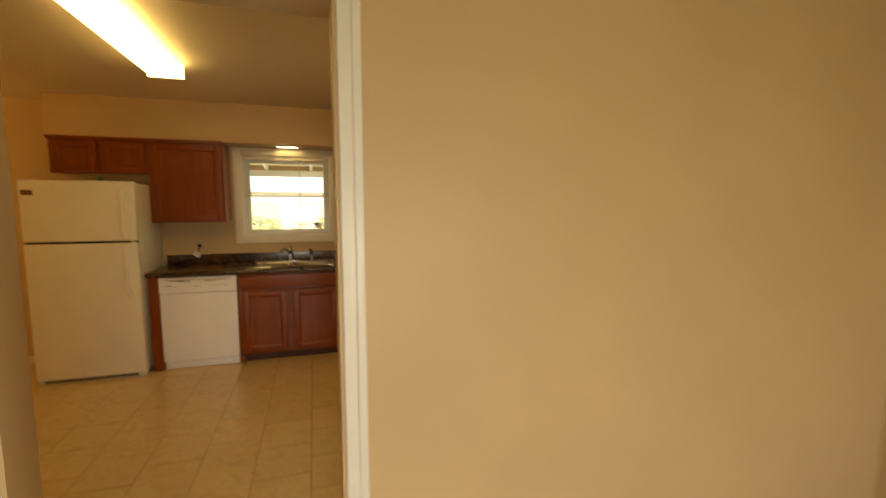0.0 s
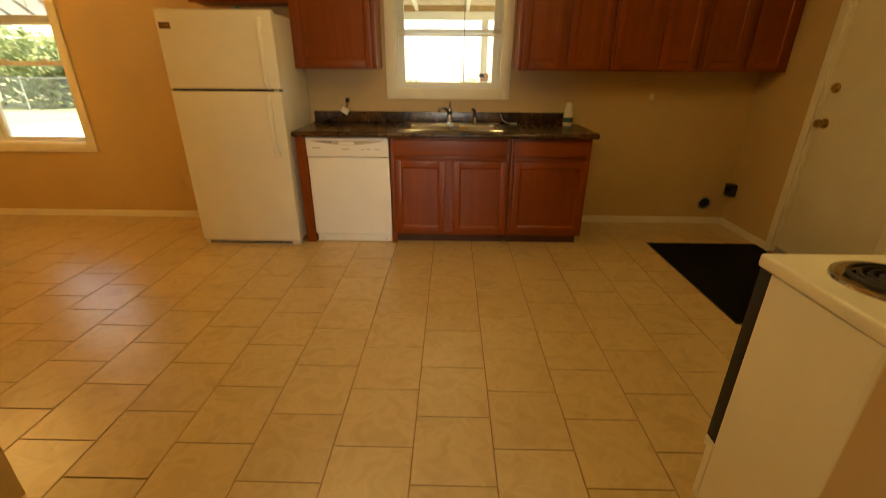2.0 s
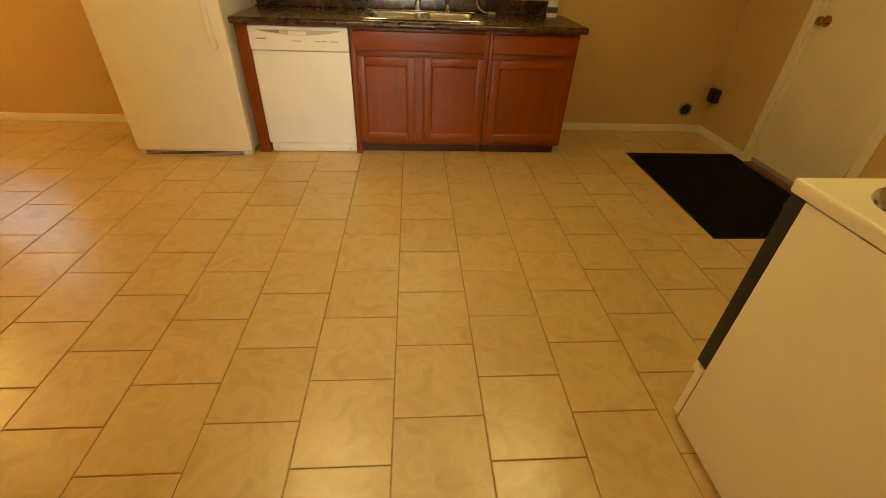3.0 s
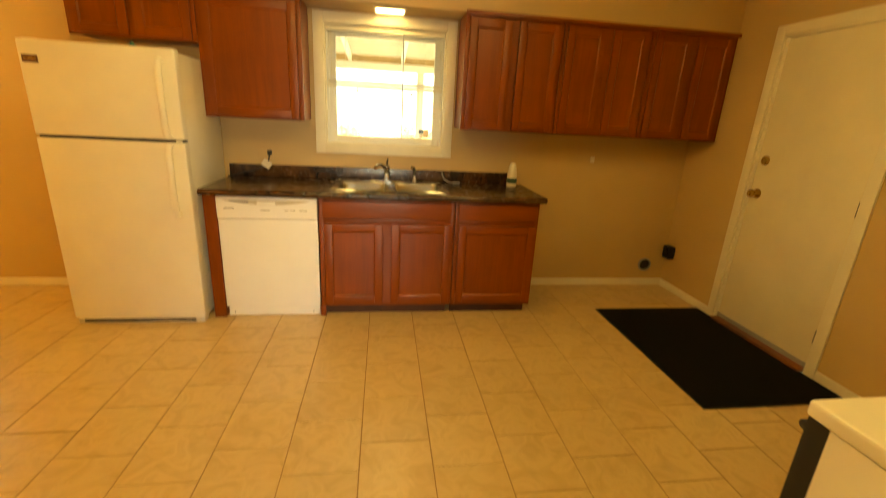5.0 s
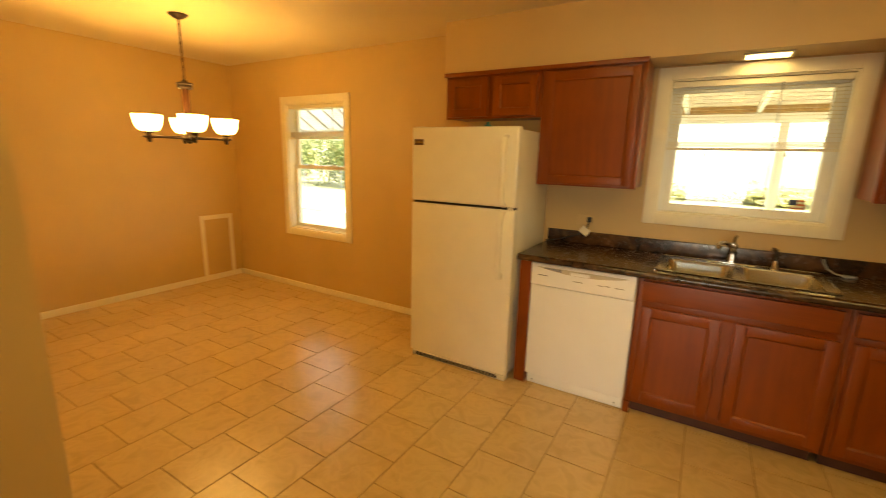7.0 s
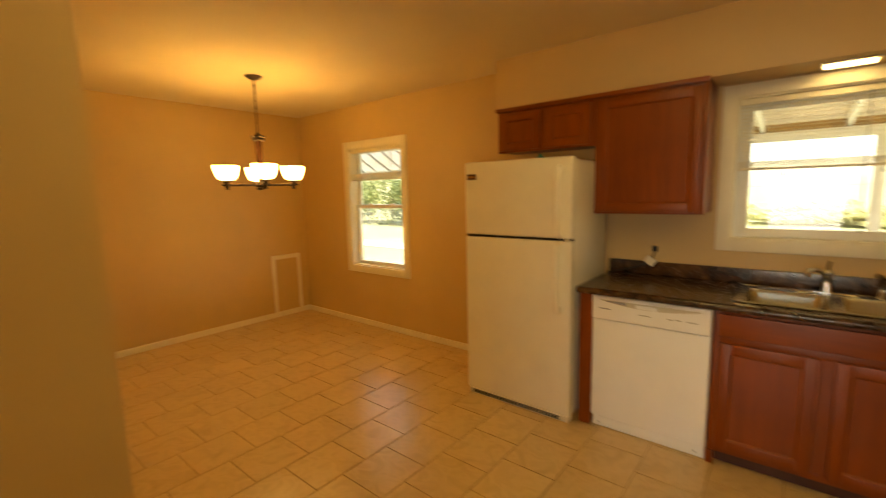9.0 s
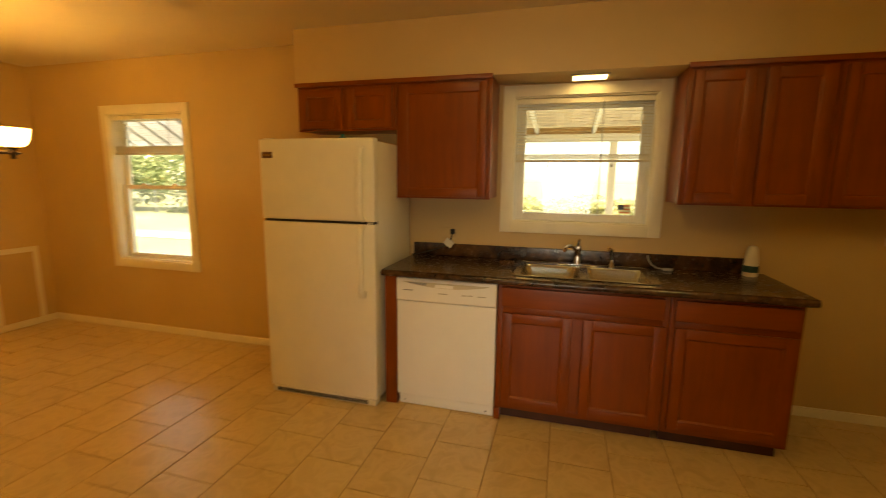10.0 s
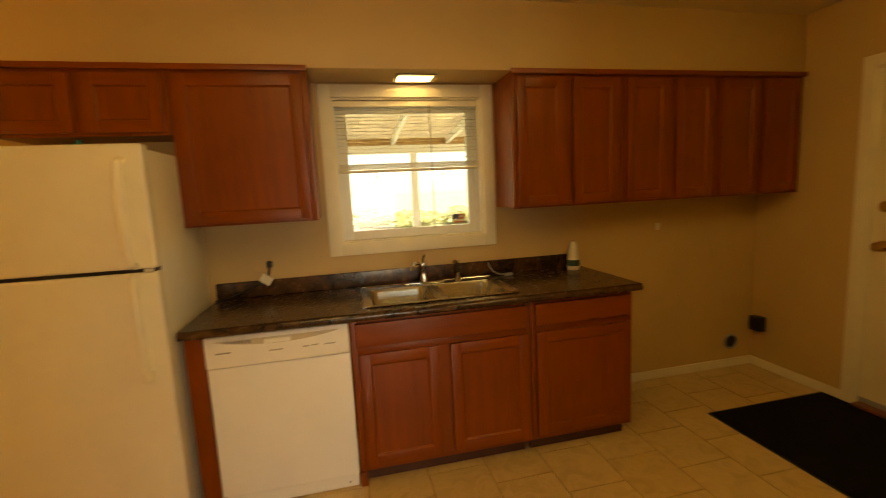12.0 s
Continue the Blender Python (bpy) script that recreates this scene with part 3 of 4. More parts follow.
def wall_cabinet(x0, x1, z0, z1, doors, label):
    yf = -0.300
    c = thing("wall_cabinet", ((x0 + x1) / 2, -0.15, z0), label, "kitchen cabinet", "wall cabinets")
    part("body", boxed(x0 + 0.002, x1 - 0.002, yf + 0.019, -0.002, z0 + 0.008, z1 - 0.003), WOODZ, c)
    st = 0.032
    for a, b in ((x0 + 0.001, x0 + st), (x1 - st, x1 - 0.001)):
        part("face_stile", boxed(a, b, yf, yf + 0.019, z0, z1 - 0.003, bev=0.0015), WOODZ, c)
    for e, f in ((z0, z0 + st), (z1 - 0.003 - st, z1 - 0.003)):
        part("face_rail", boxed(x0 + st, x1 - st, yf, yf + 0.019, e, f, bev=0.0015), WOODX, c)
    if len(doors) == 2:
        mid = (doors[0][1] + doors[1][0]) / 2
        part("face_stile", boxed(mid - 0.024, mid + 0.024, yf + 0.0005, yf + 0.0188, z0 + st, z1 - 0.003 - st), WOODZ, c)
    for a, b in doors:
        panel_door(c, a, b, z0 + 0.014, z1 - 0.036, yf - 0.0205)
    return c


ZT = SOF_Z - 0.001
wall_cabinet(-0.905, -0.150, 1.812, ZT, ((-0.880, -0.550), (-0.507, -0.176)), "short cherry-stained wall cabinet above the refrigerator")
wall_cabinet(-0.148, 0.504, 1.356, ZT, ((-0.118, 0.474),), "cherry-stained wall cabinet with one framed door")
wall_cabinet(1.612, 2.327, 1.352, ZT, ((1.640, 1.942), (1.995, 2.302)), "cherry-stained wall cabinet with two framed doors beside the window")
wall_cabinet(2.329, 3.011, 1.352, ZT, ((2.354, 2.654), (2.702, 2.986)), "cherry-stained wall cabinet with two framed doors")
wall_cabinet(3.013, XE - 0.002, 1.352, ZT, ((3.040, 3.338), (3.382, 3.668)), "cherry-stained wall cabinet in the corner by the back door")
for a, b in ((-0.912, 0.506), (1.606, XE - 0.002)):
    structure("trim", boxed(a, b, -0.331, -0.3195, 2.114, 2.142, bev=0.003), WOODX, "cherry-stained strip under the soffit", "trim")


def base_cabinet(x0, x1, drawer, doors, label):
    yf = -0.598
    c = thing("base_cabinet", ((x0 + x1) / 2, -0.30, 0), label, "kitchen cabinet", "base cabinets")
    part("body", boxed(x0 + 0.002, x1 - 0.002, yf + 0.019, -0.004, 0.080, 0.720), WOODZ, c)
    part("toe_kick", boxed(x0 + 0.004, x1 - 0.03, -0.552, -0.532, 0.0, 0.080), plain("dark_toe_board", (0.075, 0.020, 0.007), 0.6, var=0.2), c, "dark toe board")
    part("side_panel", boxed(x1 - 0.016, x1 - 0.001, yf + 0.0195, -0.02, 0.7205, 0.873), WOODZ, c)
    part("side_panel", boxed(x0 + 0.001, x0 + 0.016, yf + 0.0195, -0.02, 0.7205, 0.873), WOODZ, c)
    st = 0.03
    for a, b in ((x0 + 0.001, x0 + st), (x1 - st, x1 - 0.001)):
        part("face_stile", boxed(a, b, yf, yf + 0.019, 0.075, 0.873, bev=0.0015), WOODZ, c)
    for e, f in ((0.075, 0.115), (0.690, 0.730), (0.846, 0.873)):
        part("face_rail", boxed(x0 + st, x1 - st, yf, yf + 0.019, e, f, bev=0.0015), WOODX, c)
    part("drawer_back", boxed(x0 + st, x1 - st, yf + 0.010, yf + 0.018, 0.7305, 0.8455), WOODX, c)
    if len(doors) == 2:
        mid = (doors[0][1] + doors[1][0]) / 2
        part("face_stile", boxed(mid - 0.03, mid + 0.03, yf + 0.0005, yf + 0.0188, 0.115, 0.690), WOODZ, c)
    part("drawer_front", boxed(drawer[0], drawer[1], yf - 0.0205, yf - 0.0015, 0.735, 0.854, bev=0.005, seg=3), WOODX, c)
    for a, b in doors:
        panel_door(c, a, b, 0.104, 0.696, yf - 0.0205)
    return c


base_cabinet(0.620, 1.565, (0.644, 1.536), ((0.654, 1.056), (1.117, 1.546)), "cherry-stained sink cabinet with false drawer front and two doors")
base_cabinet(1.567, 2.186, (1.588, 2.166), ((1.596, 2.168),), "cherry-stained base cabinet with one drawer and one door")
ep = thing("end_panel", (-0.07, -0.30, 0), "cherry-stained upright end panel between refrigerator and dishwasher", "end panel")
part("panel", boxed(-0.110, -0.034, -0.612, -0.01, 0.0, 0.873, bev=0.002), WOODZ, ep)
part("foot_block", boxed(0.617, 0.652, -0.610, -0.580, 0.0, 0.0745, bev=0.002), WOODZ, thing("foot_block", (0.634, -0.595, 0), "short cherry-stained foot beside the dishwasher", "cabinet foot"))

# ---- worktop with its sink ----
CT = 0.915
SX0, SX1, SY0, SY1 = 0.692, 1.522, -0.562, -0.075
top = thing("countertop", (1.05, -0.33, 0.875), "dark mottled laminate countertop with a low backsplash", "countertop")
cx0, cx1, cyf = -0.120, 2.216, -0.648
for a, b, c, d in ((cx0, SX0 + 0.02, cyf, -0.002), (SX1 - 0.02, cx1, cyf, -0.002), (SX0 + 0.02, SX1 - 0.02, cyf, SY0 + 0.02), (SX0 + 0.02, SX1 - 0.02, SY1 - 0.02, -0.002)):
    part("slab", boxed(a, b, c + (0.012 if c == cyf else 0), d, 0.874, CT), LAM, top)
bm = tube(bmesh.new(), [(cx0, cyf + 0.014, 0.895), (cx1, cyf + 0.014, 0.895)], 0.0206, 16)
part("rolled_front_edge", bm, LAM, top)
part("backsplash", boxed(cx0, 2.148, -0.024, -0.002, CT, 1.010, bev=0.007, seg=3), LAM, top)

sink = thing("kitchen_sink", ((SX0 + SX1) / 2, (SY0 + SY1) / 2, CT), "double-bowl stainless steel drop-in sink", "sink")


def rounded(x0, x1, y0, y1, r, n=6):
    pts = []
    for cx, cy, a0 in ((x1 - r, y1 - r, 0), (x0 + r, y1 - r, 90), (x0 + r, y0 + r, 180), (x1 - r, y0 + r, 270)):
        for k in range(n + 1):
            a = radians(a0 + 90 * k / n)
            pts.append((cx + r * math.cos(a), cy + r * math.sin(a)))
    return pts


def bowl(x0, x1, y0, y1, depth):
    bm = bmesh.new()
    rings = []
    for inset, z in ((-0.004, CT + 0.006), (0.002, CT + 0.003), (0.010, CT - 0.02), (0.016, CT - depth + 0.03), (0.03, CT - depth + 0.006), (0.06, CT - depth)):
        rings.append([bm.verts.new((px, py, z)) for px, py in rounded(x0 + inset, x1 - inset, y0 + inset, y1 - inset, max(0.02, 0.055 - inset * 0.4))])
    for a, b in zip(rings, rings[1:]):
        for k in range(len(a)):
            bm.faces.new((a[k], a[(k + 1) % len(a)], b[(k + 1) % len(a)], b[k]))
    bm.faces.new(rings[-1])
    return bm


BX = ((SX0 + 0.035, 1.090), (1.125, SX1 - 0.035))
BY = (SY0 + 0.022, SY1 - 0.085)
for a, b in BX:
    bw = part("bowl", bowl(a, b, BY[0], BY[1], 0.17), STEEL, sink)
    part("drain", lathe(bmesh.new(), ((a + b) / 2, (BY[0] + BY[1]) / 2, CT - 0.169), [(0.045, 0.0), (0.042, 0.003), (0.03, 0.001), (0.0, 0.0005)], 20), CHROME, bw)
# rim as strips round the bowls
bm = bmesh.new()
zr0, zr1 = CT + 0.0005, CT + 0.006
for a, b, c, d in ((SX0, BX[0][0] + 0.016, SY0, SY1), (BX[1][1] - 0.016, SX1, SY0, SY1), (BX[0][1] - 0.016, BX[1][0] + 0.016, BY[0], BY[1]),
                   (BX[0][0] + 0.016, BX[1][1] - 0.016, SY0, BY[0] + 0.002), (BX[0][0] + 0.016, BX[1][1] - 0.016, BY[1] - 0.002, SY1)):
    box(bm, a, b, c, d, zr0, zr1 - 0.0006 * (c == BY[0]))
part("rim", bm, STEEL, sink)
part("rim_edge", tube(bmesh.new(), [(*p, CT + 0.005) for p in rounded(SX0, SX1, SY0, SY1, 0.03)] + [(*rounded(SX0, SX1, SY0, SY1, 0.03)[0], CT + 0.005)], 0.005, 8), CHROME, sink)

fx, fy, fz = 1.082, -0.112, CT + 0.006
fau = thing("kitchen_faucet", (fx, fy, fz), "chrome single-lever kitchen faucet behind the sink", "faucet")
part("base_plate", boxed(fx - 0.125, fx + 0.125, fy - 0.028, fy + 0.028, fz, fz + 0.012, bev=0.005), CHROME, fau)
part("body", lathe(bmesh.new(), (fx, fy, fz), [(0.028, 0.012), (0.026, 0.03), (0.021, 0.06), (0.021, 0.095), (0.024, 0.105), (0.022, 0.125), (0.012, 0.136), (0, 0.138)], 20), CHROME, fau)
part("spout", tube(bmesh.new(), [(fx, fy, fz + 0.075), (fx - 0.02, fy - 0.03, fz + 0.115), (fx - 0.045, fy - 0.075, fz + 0.140), (fx - 0.075, fy - 0.130, fz + 0.142), (fx - 0.085, fy - 0.155, fz + 0.126)], 0.0115, 12), CHROME, fau)
part("spout_tip", rod(bmesh.new(), (fx - 0.085, fy - 0.155, fz + 0.130), (fx - 0.087, fy - 0.159, fz + 0.110), 0.014, n=14), CHROME, fau)
part("lever", tube(bmesh.new(), [(fx, fy, fz + 0.132), (fx + 0.002, fy - 0.005, fz + 0.155), (fx + 0.006, fy - 0.028, fz + 0.180)], 0.007, 10), CHROME, fau)
spr = thing("side_sprayer", (1.300, -0.112, fz), "chrome and dark side sprayer beside the faucet", "sprayer")
part("socket", lathe(bmesh.new(), (1.300, -0.112, fz), [(0.024, 0), (0.022, 0.012), (0.014, 0.03), (0.013, 0.05)], 16), CHROME, spr)
part("spray_head", tube(bmesh.new(), [(1.300, -0.112, fz + 0.045), (1.300, -0.112, fz + 0.09), (1.293, -0.122, fz + 0.115), (1.277, -0.144, fz + 0.122)], 0.013, 12), plain("dark_chrome", (0.25, 0.24, 0.23), 0.25, 1.0), spr, "dark chrome spray head")

# brush with a bent handle, lying against the backsplash
br = thing("dish_brush", (1.58, -0.08, CT), "grey dish brush with a bent handle on the counter", "brush")
part("handle", tube(bmesh.new(), [(1.53, -0.032, CT + 0.085), (1.535, -0.040, CT + 0.06), (1.553, -0.055, CT + 0.03), (1.585, -0.072, CT + 0.012), (1.62, -0.09, CT + 0.009)], 0.005, 8), GREYPL, br)
part("head", boxed(1.615, 1.672, -0.112, -0.080, CT, CT + 0.018, bev=0.007), GALV, br, "dull grey bristle head")

cup = thing("air_freshener", (2.105, -0.100, CT), "white cone-shaped air freshener with a dark green band on the counter", "air freshener")
part("base", lathe(bmesh.new(), (2.105, -0.100, CT), [(0, 0), (0.036, 0), (0.040, 0.008), (0.041, 0.028)], 24), OFFWHITE, cup)
part("band", lathe(bmesh.new(), (2.105, -0.100, CT), [(0.0415, 0.028), (0.0425, 0.034), (0.0425, 0.062), (0.040, 0.068)], 24), GREEN, cup, "dark green band")
part("cone", lathe(bmesh.new(), (2.105, -0.100, CT), [(0.040, 0.068), (0.037, 0.10), (0.031, 0.145), (0.025, 0.178), (0.018, 0.188), (0, 0.190)], 24), OFFWHITE, cup)

# wall outlet with a plug, its cord and a tag
out = thing("wall_outlet", (0.18, 0.0, 1.10), "tan wall outlet above the counter with a black plug", "outlet")
part("cover_plate", boxed(0.092, 0.207, -0.006, -0.0005, 1.060, 1.130, bev=0.003), WALL, out)
part("plug", boxed(0.170, 0.199, -0.040, -0.006, 1.083, 1.121, bev=0.006), BLACKPL, out, "black plug")
low = thing("wall_outlet", (-1.43, 0.0, 0.35), "tan wall outlet low on the dining wall beside the refrigerator", "outlet")
lowp = part("cover_plate", boxed(-1.465, -1.395, -0.006, -0.0005, 0.293, 0.408, bev=0.003), WALL, low)
for oz in (0.323, 0.378):
    part("socket", boxed(-1.446, -1.414, -0.0085, -0.0055, oz - 0.016, oz + 0.016, bev=0.003), WALL, lowp)
cord = thing("power_cord", (0.1, -0.05, CT), "black cord running from the plug along the counter to the refrigerator", "cord")
part("cord", tube(bmesh.new(), [(0.184, -0.036, 1.085), (0.181, -0.042, 1.055), (0.172, -0.045, 1.03), (0.152, -0.048, 1.01), (0.09, -0.05, 0.975), (-0.02, -0.06, 0.943), (-0.08, -0.07, 0.926), (-0.116, -0.08, 0.9215)], 0.005, 8), BLACKPL, cord)
tag = boxed(-0.033, 0.033, -0.010, 0.010, -0.026, 0.026, bev=0.003)
tag.transform(Matrix.Translation((0.163, -0.046, 1.018)) @ Matrix.Rotation(radians(35), 4, "Y"))
part("adapter", tag, OFFWHITE, cord, "white plug-in adapter on the cord")

# ---- dishwasher ----
dw = thing("dishwasher", (0.29, -0.31, 0), "white built-in dishwasher with a control strip", "dishwasher")
dx0, dx1, dyf = -0.030, 0.613, -0.604
part("tub", boxed(dx0 + 0.01, dx1 - 0.01, dyf + 0.035, -0.05, 0.05, 0.862), GREYPL, dw)
part("door_panel", boxed(dx0, dx1, dyf, dyf + 0.034, 0.074, 0.715, bev=0.006, seg=3), DWWHITE, dw)
ctl = part("control_panel", boxed(dx0, dx1, dyf - 0.012, dyf + 0.034, 0.719, 0.866, bev=0.008, seg=3), DWWHITE, dw)
# curved pull recess: a shallow strip whose darker cream paints the recess's shade
bm = bmesh.new()
n = 24
rows = []
for k in range(n + 1):
    u = k / n
    xx = dx0 + 0.045 + (dx1 - dx0 - 0.09) * u
    sag = 0.030 * math.sin(math.pi * u) ** 0.8
    rows.append((bm.verts.new((xx, dyf - 0.0130, 0.845)), bm.verts.new((xx, dyf - 0.0145, 0.845 - sag * 0.55 - 0.001)), bm.verts.new((xx, dyf - 0.0130, 0.844 - sag - 0.001))))
for a, b in zip(rows, rows[1:]):
    bm.faces.new((a[0], b[0], b[1], a[1]))
    bm.faces.new((a[1], b[1], b[2], a[2]))
part("pull_recess_shade", bm, plain("recess_shade_cream", (0.58, 0.52, 0.40), 0.5), ctl, "curved pull recess drawn as a strip in a shade tone")
part("latch_handle", boxed(0.228, 0.348, dyf - 0.022, dyf - 0.010, 0.816, 0.838, bev=0.005), DWWHITE, ctl)
bm = bmesh.new()
for k in range(9):
    box(bm, 0.058 + k * 0.013, 0.067 + k * 0.013, dyf - 0.0152, dyf - 0.0125, 0.834 - 0.0012 * k, 0.841)
part("vent_slots", bm, plain("blue_grey_plastic", (0.17, 0.17, 0.20), 0.5), ctl, "blue-grey vent slots")
part("logo_bar", boxed(0.018, 0.081, dyf - 0.0132, dyf - 0.0115, 0.786, 0.792), GREYPL, ctl)
for x0, x1, z in ((0.248, 0.308, 0.776), (0.398, 0.428, 0.776), (0.438, 0.468, 0.778), (0.498, 0.548, 0.776)):
    part("button_mark", boxed(x0, x1, dyf - 0.0130, dyf - 0.0115, z, z + 0.006), plain("pale_grey_print", (0.45, 0.42, 0.36), 0.5), ctl)
kp = part("kick_plate", boxed(dx0 + 0.012, dx1 - 0.004, -0.594, -0.564, 0.004, 0.070, bev=0.003), DWWHITE, dw)
for sx in (dx0 + 0.05, dx1 - 0.05):
    part("screw", rod(bmesh.new(), (sx, -0.5965, 0.03), (sx, -0.593, 0.03), 0.005, n=8), GREYPL, kp)

# ---- refrigerator ----
fr = thing("refrigerator", (-0.546, -0.36, 0), "white top-freezer refrigerator with two long handles", "refrigerator")
rx0, rx1, ryf = -0.950, -0.142, -0.690
part("cabinet", boxed(rx0 + 0.006, rx1 - 0.006, ryf + 0.075, -0.035, 0.028, 1.712, bev=0.008), WHITE, fr)
frd = part("freezer_door", boxed(rx0, rx1, ryf, ryf + 0.066, 1.216, 1.728, bev=0.014, seg=4), WHITE, fr)
rfd = part("fridge_door", boxed(rx0, rx1, ryf, ryf + 0.066, 0.040, 1.200, bev=0.014, seg=4), WHITE, fr)
part("gasket", boxed(rx0 + 0.012, rx1 - 0.012, ryf + 0.0665, ryf + 0.0748, 0.070, 1.716), GREYPL, fr, "grey door gasket")
# black filler paints the shade in the gap between the two doors
part("gap_shade_strip", boxed(rx0 + 0.015, rx1 - 0.015, ryf + 0.015, ryf + 0.060, 1.2002, 1.2158), BLACKPL, fr)
part("middle_hinge", boxed(rx1 - 0.052, rx1 - 0.016, ryf + 0.006, ryf + 0.05, 1.2015, 1.2145, bev=0.002), OFFWHITE, fr)
part("top_hinge", boxed(rx0 + 0.02, rx0 + 0.09, ryf + 0.02, ryf + 0.12, 1.7282, 1.734, bev=0.004), OFFWHITE, fr)
gr = part("base_grille", boxed(rx0 + 0.025, rx1 - 0.004, ryf - 0.006, ryf + 0.07, 0.003, 0.041, bev=0.004), OFFWHITE, fr, "pale base grille with dark slots")
for k in range(3):
    part("grille_slot", boxed(rx0 + 0.06, rx1 - 0.06, ryf - 0.0075, ryf - 0.0050, 0.0120 + 0.009 * k, 0.0180 + 0.009 * k), BLACKPL, gr)
for sx in (rx0 + 0.06, rx1 - 0.06):
    for sy in (ryf + 0.10, -0.12):
        part("foot", rod(bmesh.new(), (sx, sy, 0.0), (sx, sy, 0.03), 0.02, n=12), BLACKPL, fr)
hx = -0.222


def handle(door, z_fix, z_free):
    """A long bowed handle, fixed at one end and standing off the door."""
    dz = z_free - z_fix
    pts = [(hx, ryf + 0.002, z_fix), (hx, ryf - 0.030, z_fix + dz * 0.03), (hx, ryf - 0.042, z_fix + dz * 0.12), (hx, ryf - 0.046, z_fix + dz * 0.5), (hx, ryf - 0.042, z_fix + dz * 0.85), (hx, ryf - 0.028, z_fix + dz * 0.97), (hx, ryf + 0.002, z_fix + dz)]
    bm = tube(bmesh.new(), pts, 0.016, 12)
    bmesh.ops.scale(bm, vec=(1.25, 1, 1), verts=bm.verts, space=Matrix.Translation((-hx, 0, 0)))
    part("handle", bm, WHITE, door)


handle(frd, 1.229, 1.665)
handle(rfd, 1.186, 0.740)
part("handle_foot", boxed(hx - 0.022, hx + 0.022, ryf - 0.026, ryf + 0.002, 0.732, 0.779, bev=0.008), OFFWHITE, rfd)
bd = part("badge", boxed(-0.930, -0.852, ryf - 0.004, ryf + 0.001, 1.606, 1.646, bev=0.0015), BADGE, frd, "small brown maker's badge")
part("badge_line", boxed(-0.922, -0.860, ryf - 0.0052, ryf - 0.0038, 1.622, 1.630), BRASS, bd)
bt = thing("small_bottle", (-0.450, -0.50, 1.712), "small teal bottle on top of the refrigerator", "bottle")
part("bottle_body", lathe(bmesh.new(), (-0.450, -0.50, 1.712), [(0, 0), (0.022, 0), (0.024, 0.004), (0.024, 0.036), (0.012, 0.042)], 18), TEAL, bt)
part("cap", lathe(bmesh.new(), (-0.450, -0.50, 1.752), [(0.011, -0.001), (0.011, 0.014), (0.008, 0.018), (0, 0.018)], 14), TEAL, bt)

# ---- stove ----
st = thing("electric_stove", (2.32, -3.24, 0), "white freestanding electric stove with a black oven door", "stove")
sx0, sx1, syf, syb = 1.945, 2.700, -2.948, -3.600
part("body", boxed(sx0, sx1, syb, syf, 0.018, 0.872, bev=0.003), WHITE, st)
tp = part("cooktop", boxed(sx0 - 0.010, sx1 + 0.010, syb, syf + 0.048, 0.876, 0.914, bev=0.011, seg=4), WHITE, st)
od = part("oven_door", boxed(sx0 + 0.004, sx1 - 0.004, syf + 0.002, syf + 0.050, 0.268, 0.870, bev=0.004), BLACKPL, st, "black oven door with a dark glass front")
part("oven_glass", boxed(sx0 + 0.06, sx1 - 0.06, syf + 0.0505, syf + 0.053, 0.33, 0.76, bev=0.001), BLACKGL, od, "dark oven glass")
part("door_handle", tube(bmesh.new(), [(sx0 + 0.05, syf + 0.052, 0.815), (sx0 + 0.05, syf + 0.085, 0.815), (sx1 - 0.05, syf + 0.085, 0.815), (sx1 - 0.05, syf + 0.052, 0.815)], 0.012, 10), BLACKPL, od, "black bar handle")
dwr = part("storage_drawer", boxed(sx0 + 0.004, sx1 - 0.004, syf + 0.006, syf + 0.036, 0.024, 0.258, bev=0.004), WHITE, st)
part("drawer_lip", boxed(sx0 + 0.004, sx1 - 0.004, syf + 0.030, syf + 0.056, 0.222, 0.262, bev=0.010, seg=3), WHITE, dwr)
# thin black sheet stands in for the shade behind the drawer front
part("drawer_gap_shade", boxed(sx0 + 0.006, sx1 - 0.006, syf + 0.0005, syf + 0.0058, 0.032, 0.25), BLACKPL, st)
bk = part("backguard", boxed(sx0, sx1, syb, syb + 0.055, 0.9145, 1.080, bev=0.008), WHITE, st)
for sx in (sx0 + 0.04, sx1 - 0.04):
    for sy in (syf - 0.05, syb + 0.05):
        part("foot", rod(bmesh.new(), (sx, sy, 0.0), (sx, sy, 0.019), 0.018, n=12), BLACKPL, st)
for kx in (2.03, 2.14, 2.51, 2.62):
    part("control_knob", rod(bmesh.new(), (kx, syb + 0.054, 1.01), (kx, syb + 0.078, 1.01), 0.020, 0.017, 18), BLACKPL, bk)


def burner(cx, cy, r):
    z = 0.9145
    ring = part("drip_pan", lathe(bmesh.new(), (cx, cy, z), [(r + 0.018, 0.0), (r + 0.016, 0.006), (r + 0.006, 0.007), (r - 0.004, 0.001), (0.02, -0.0002)], 36), CHROME, tp, "chrome drip pan")
    pts = []
    turns = 4 if r > 0.085 else 3
    for k in range(turns * 22 + 1):
        a = 2 * math.pi * k / 22
        rr = 0.022 + (r - 0.028) * k / (turns * 22)
        pts.append((cx + rr * math.cos(a), cy + rr * math.sin(a), z + 0.012))
    part("coil", tube(bmesh.new(), pts, 0.0058, 6), BLACKPL, ring, "black heating coil")


burner(2.125, -3.085, 0.108)
burner(2.125, -3.350, 0.082)
burner(2.500, -3.085, 0.082)
burner(2.500, -3.350, 0.108)

# ---- lights of the place ----


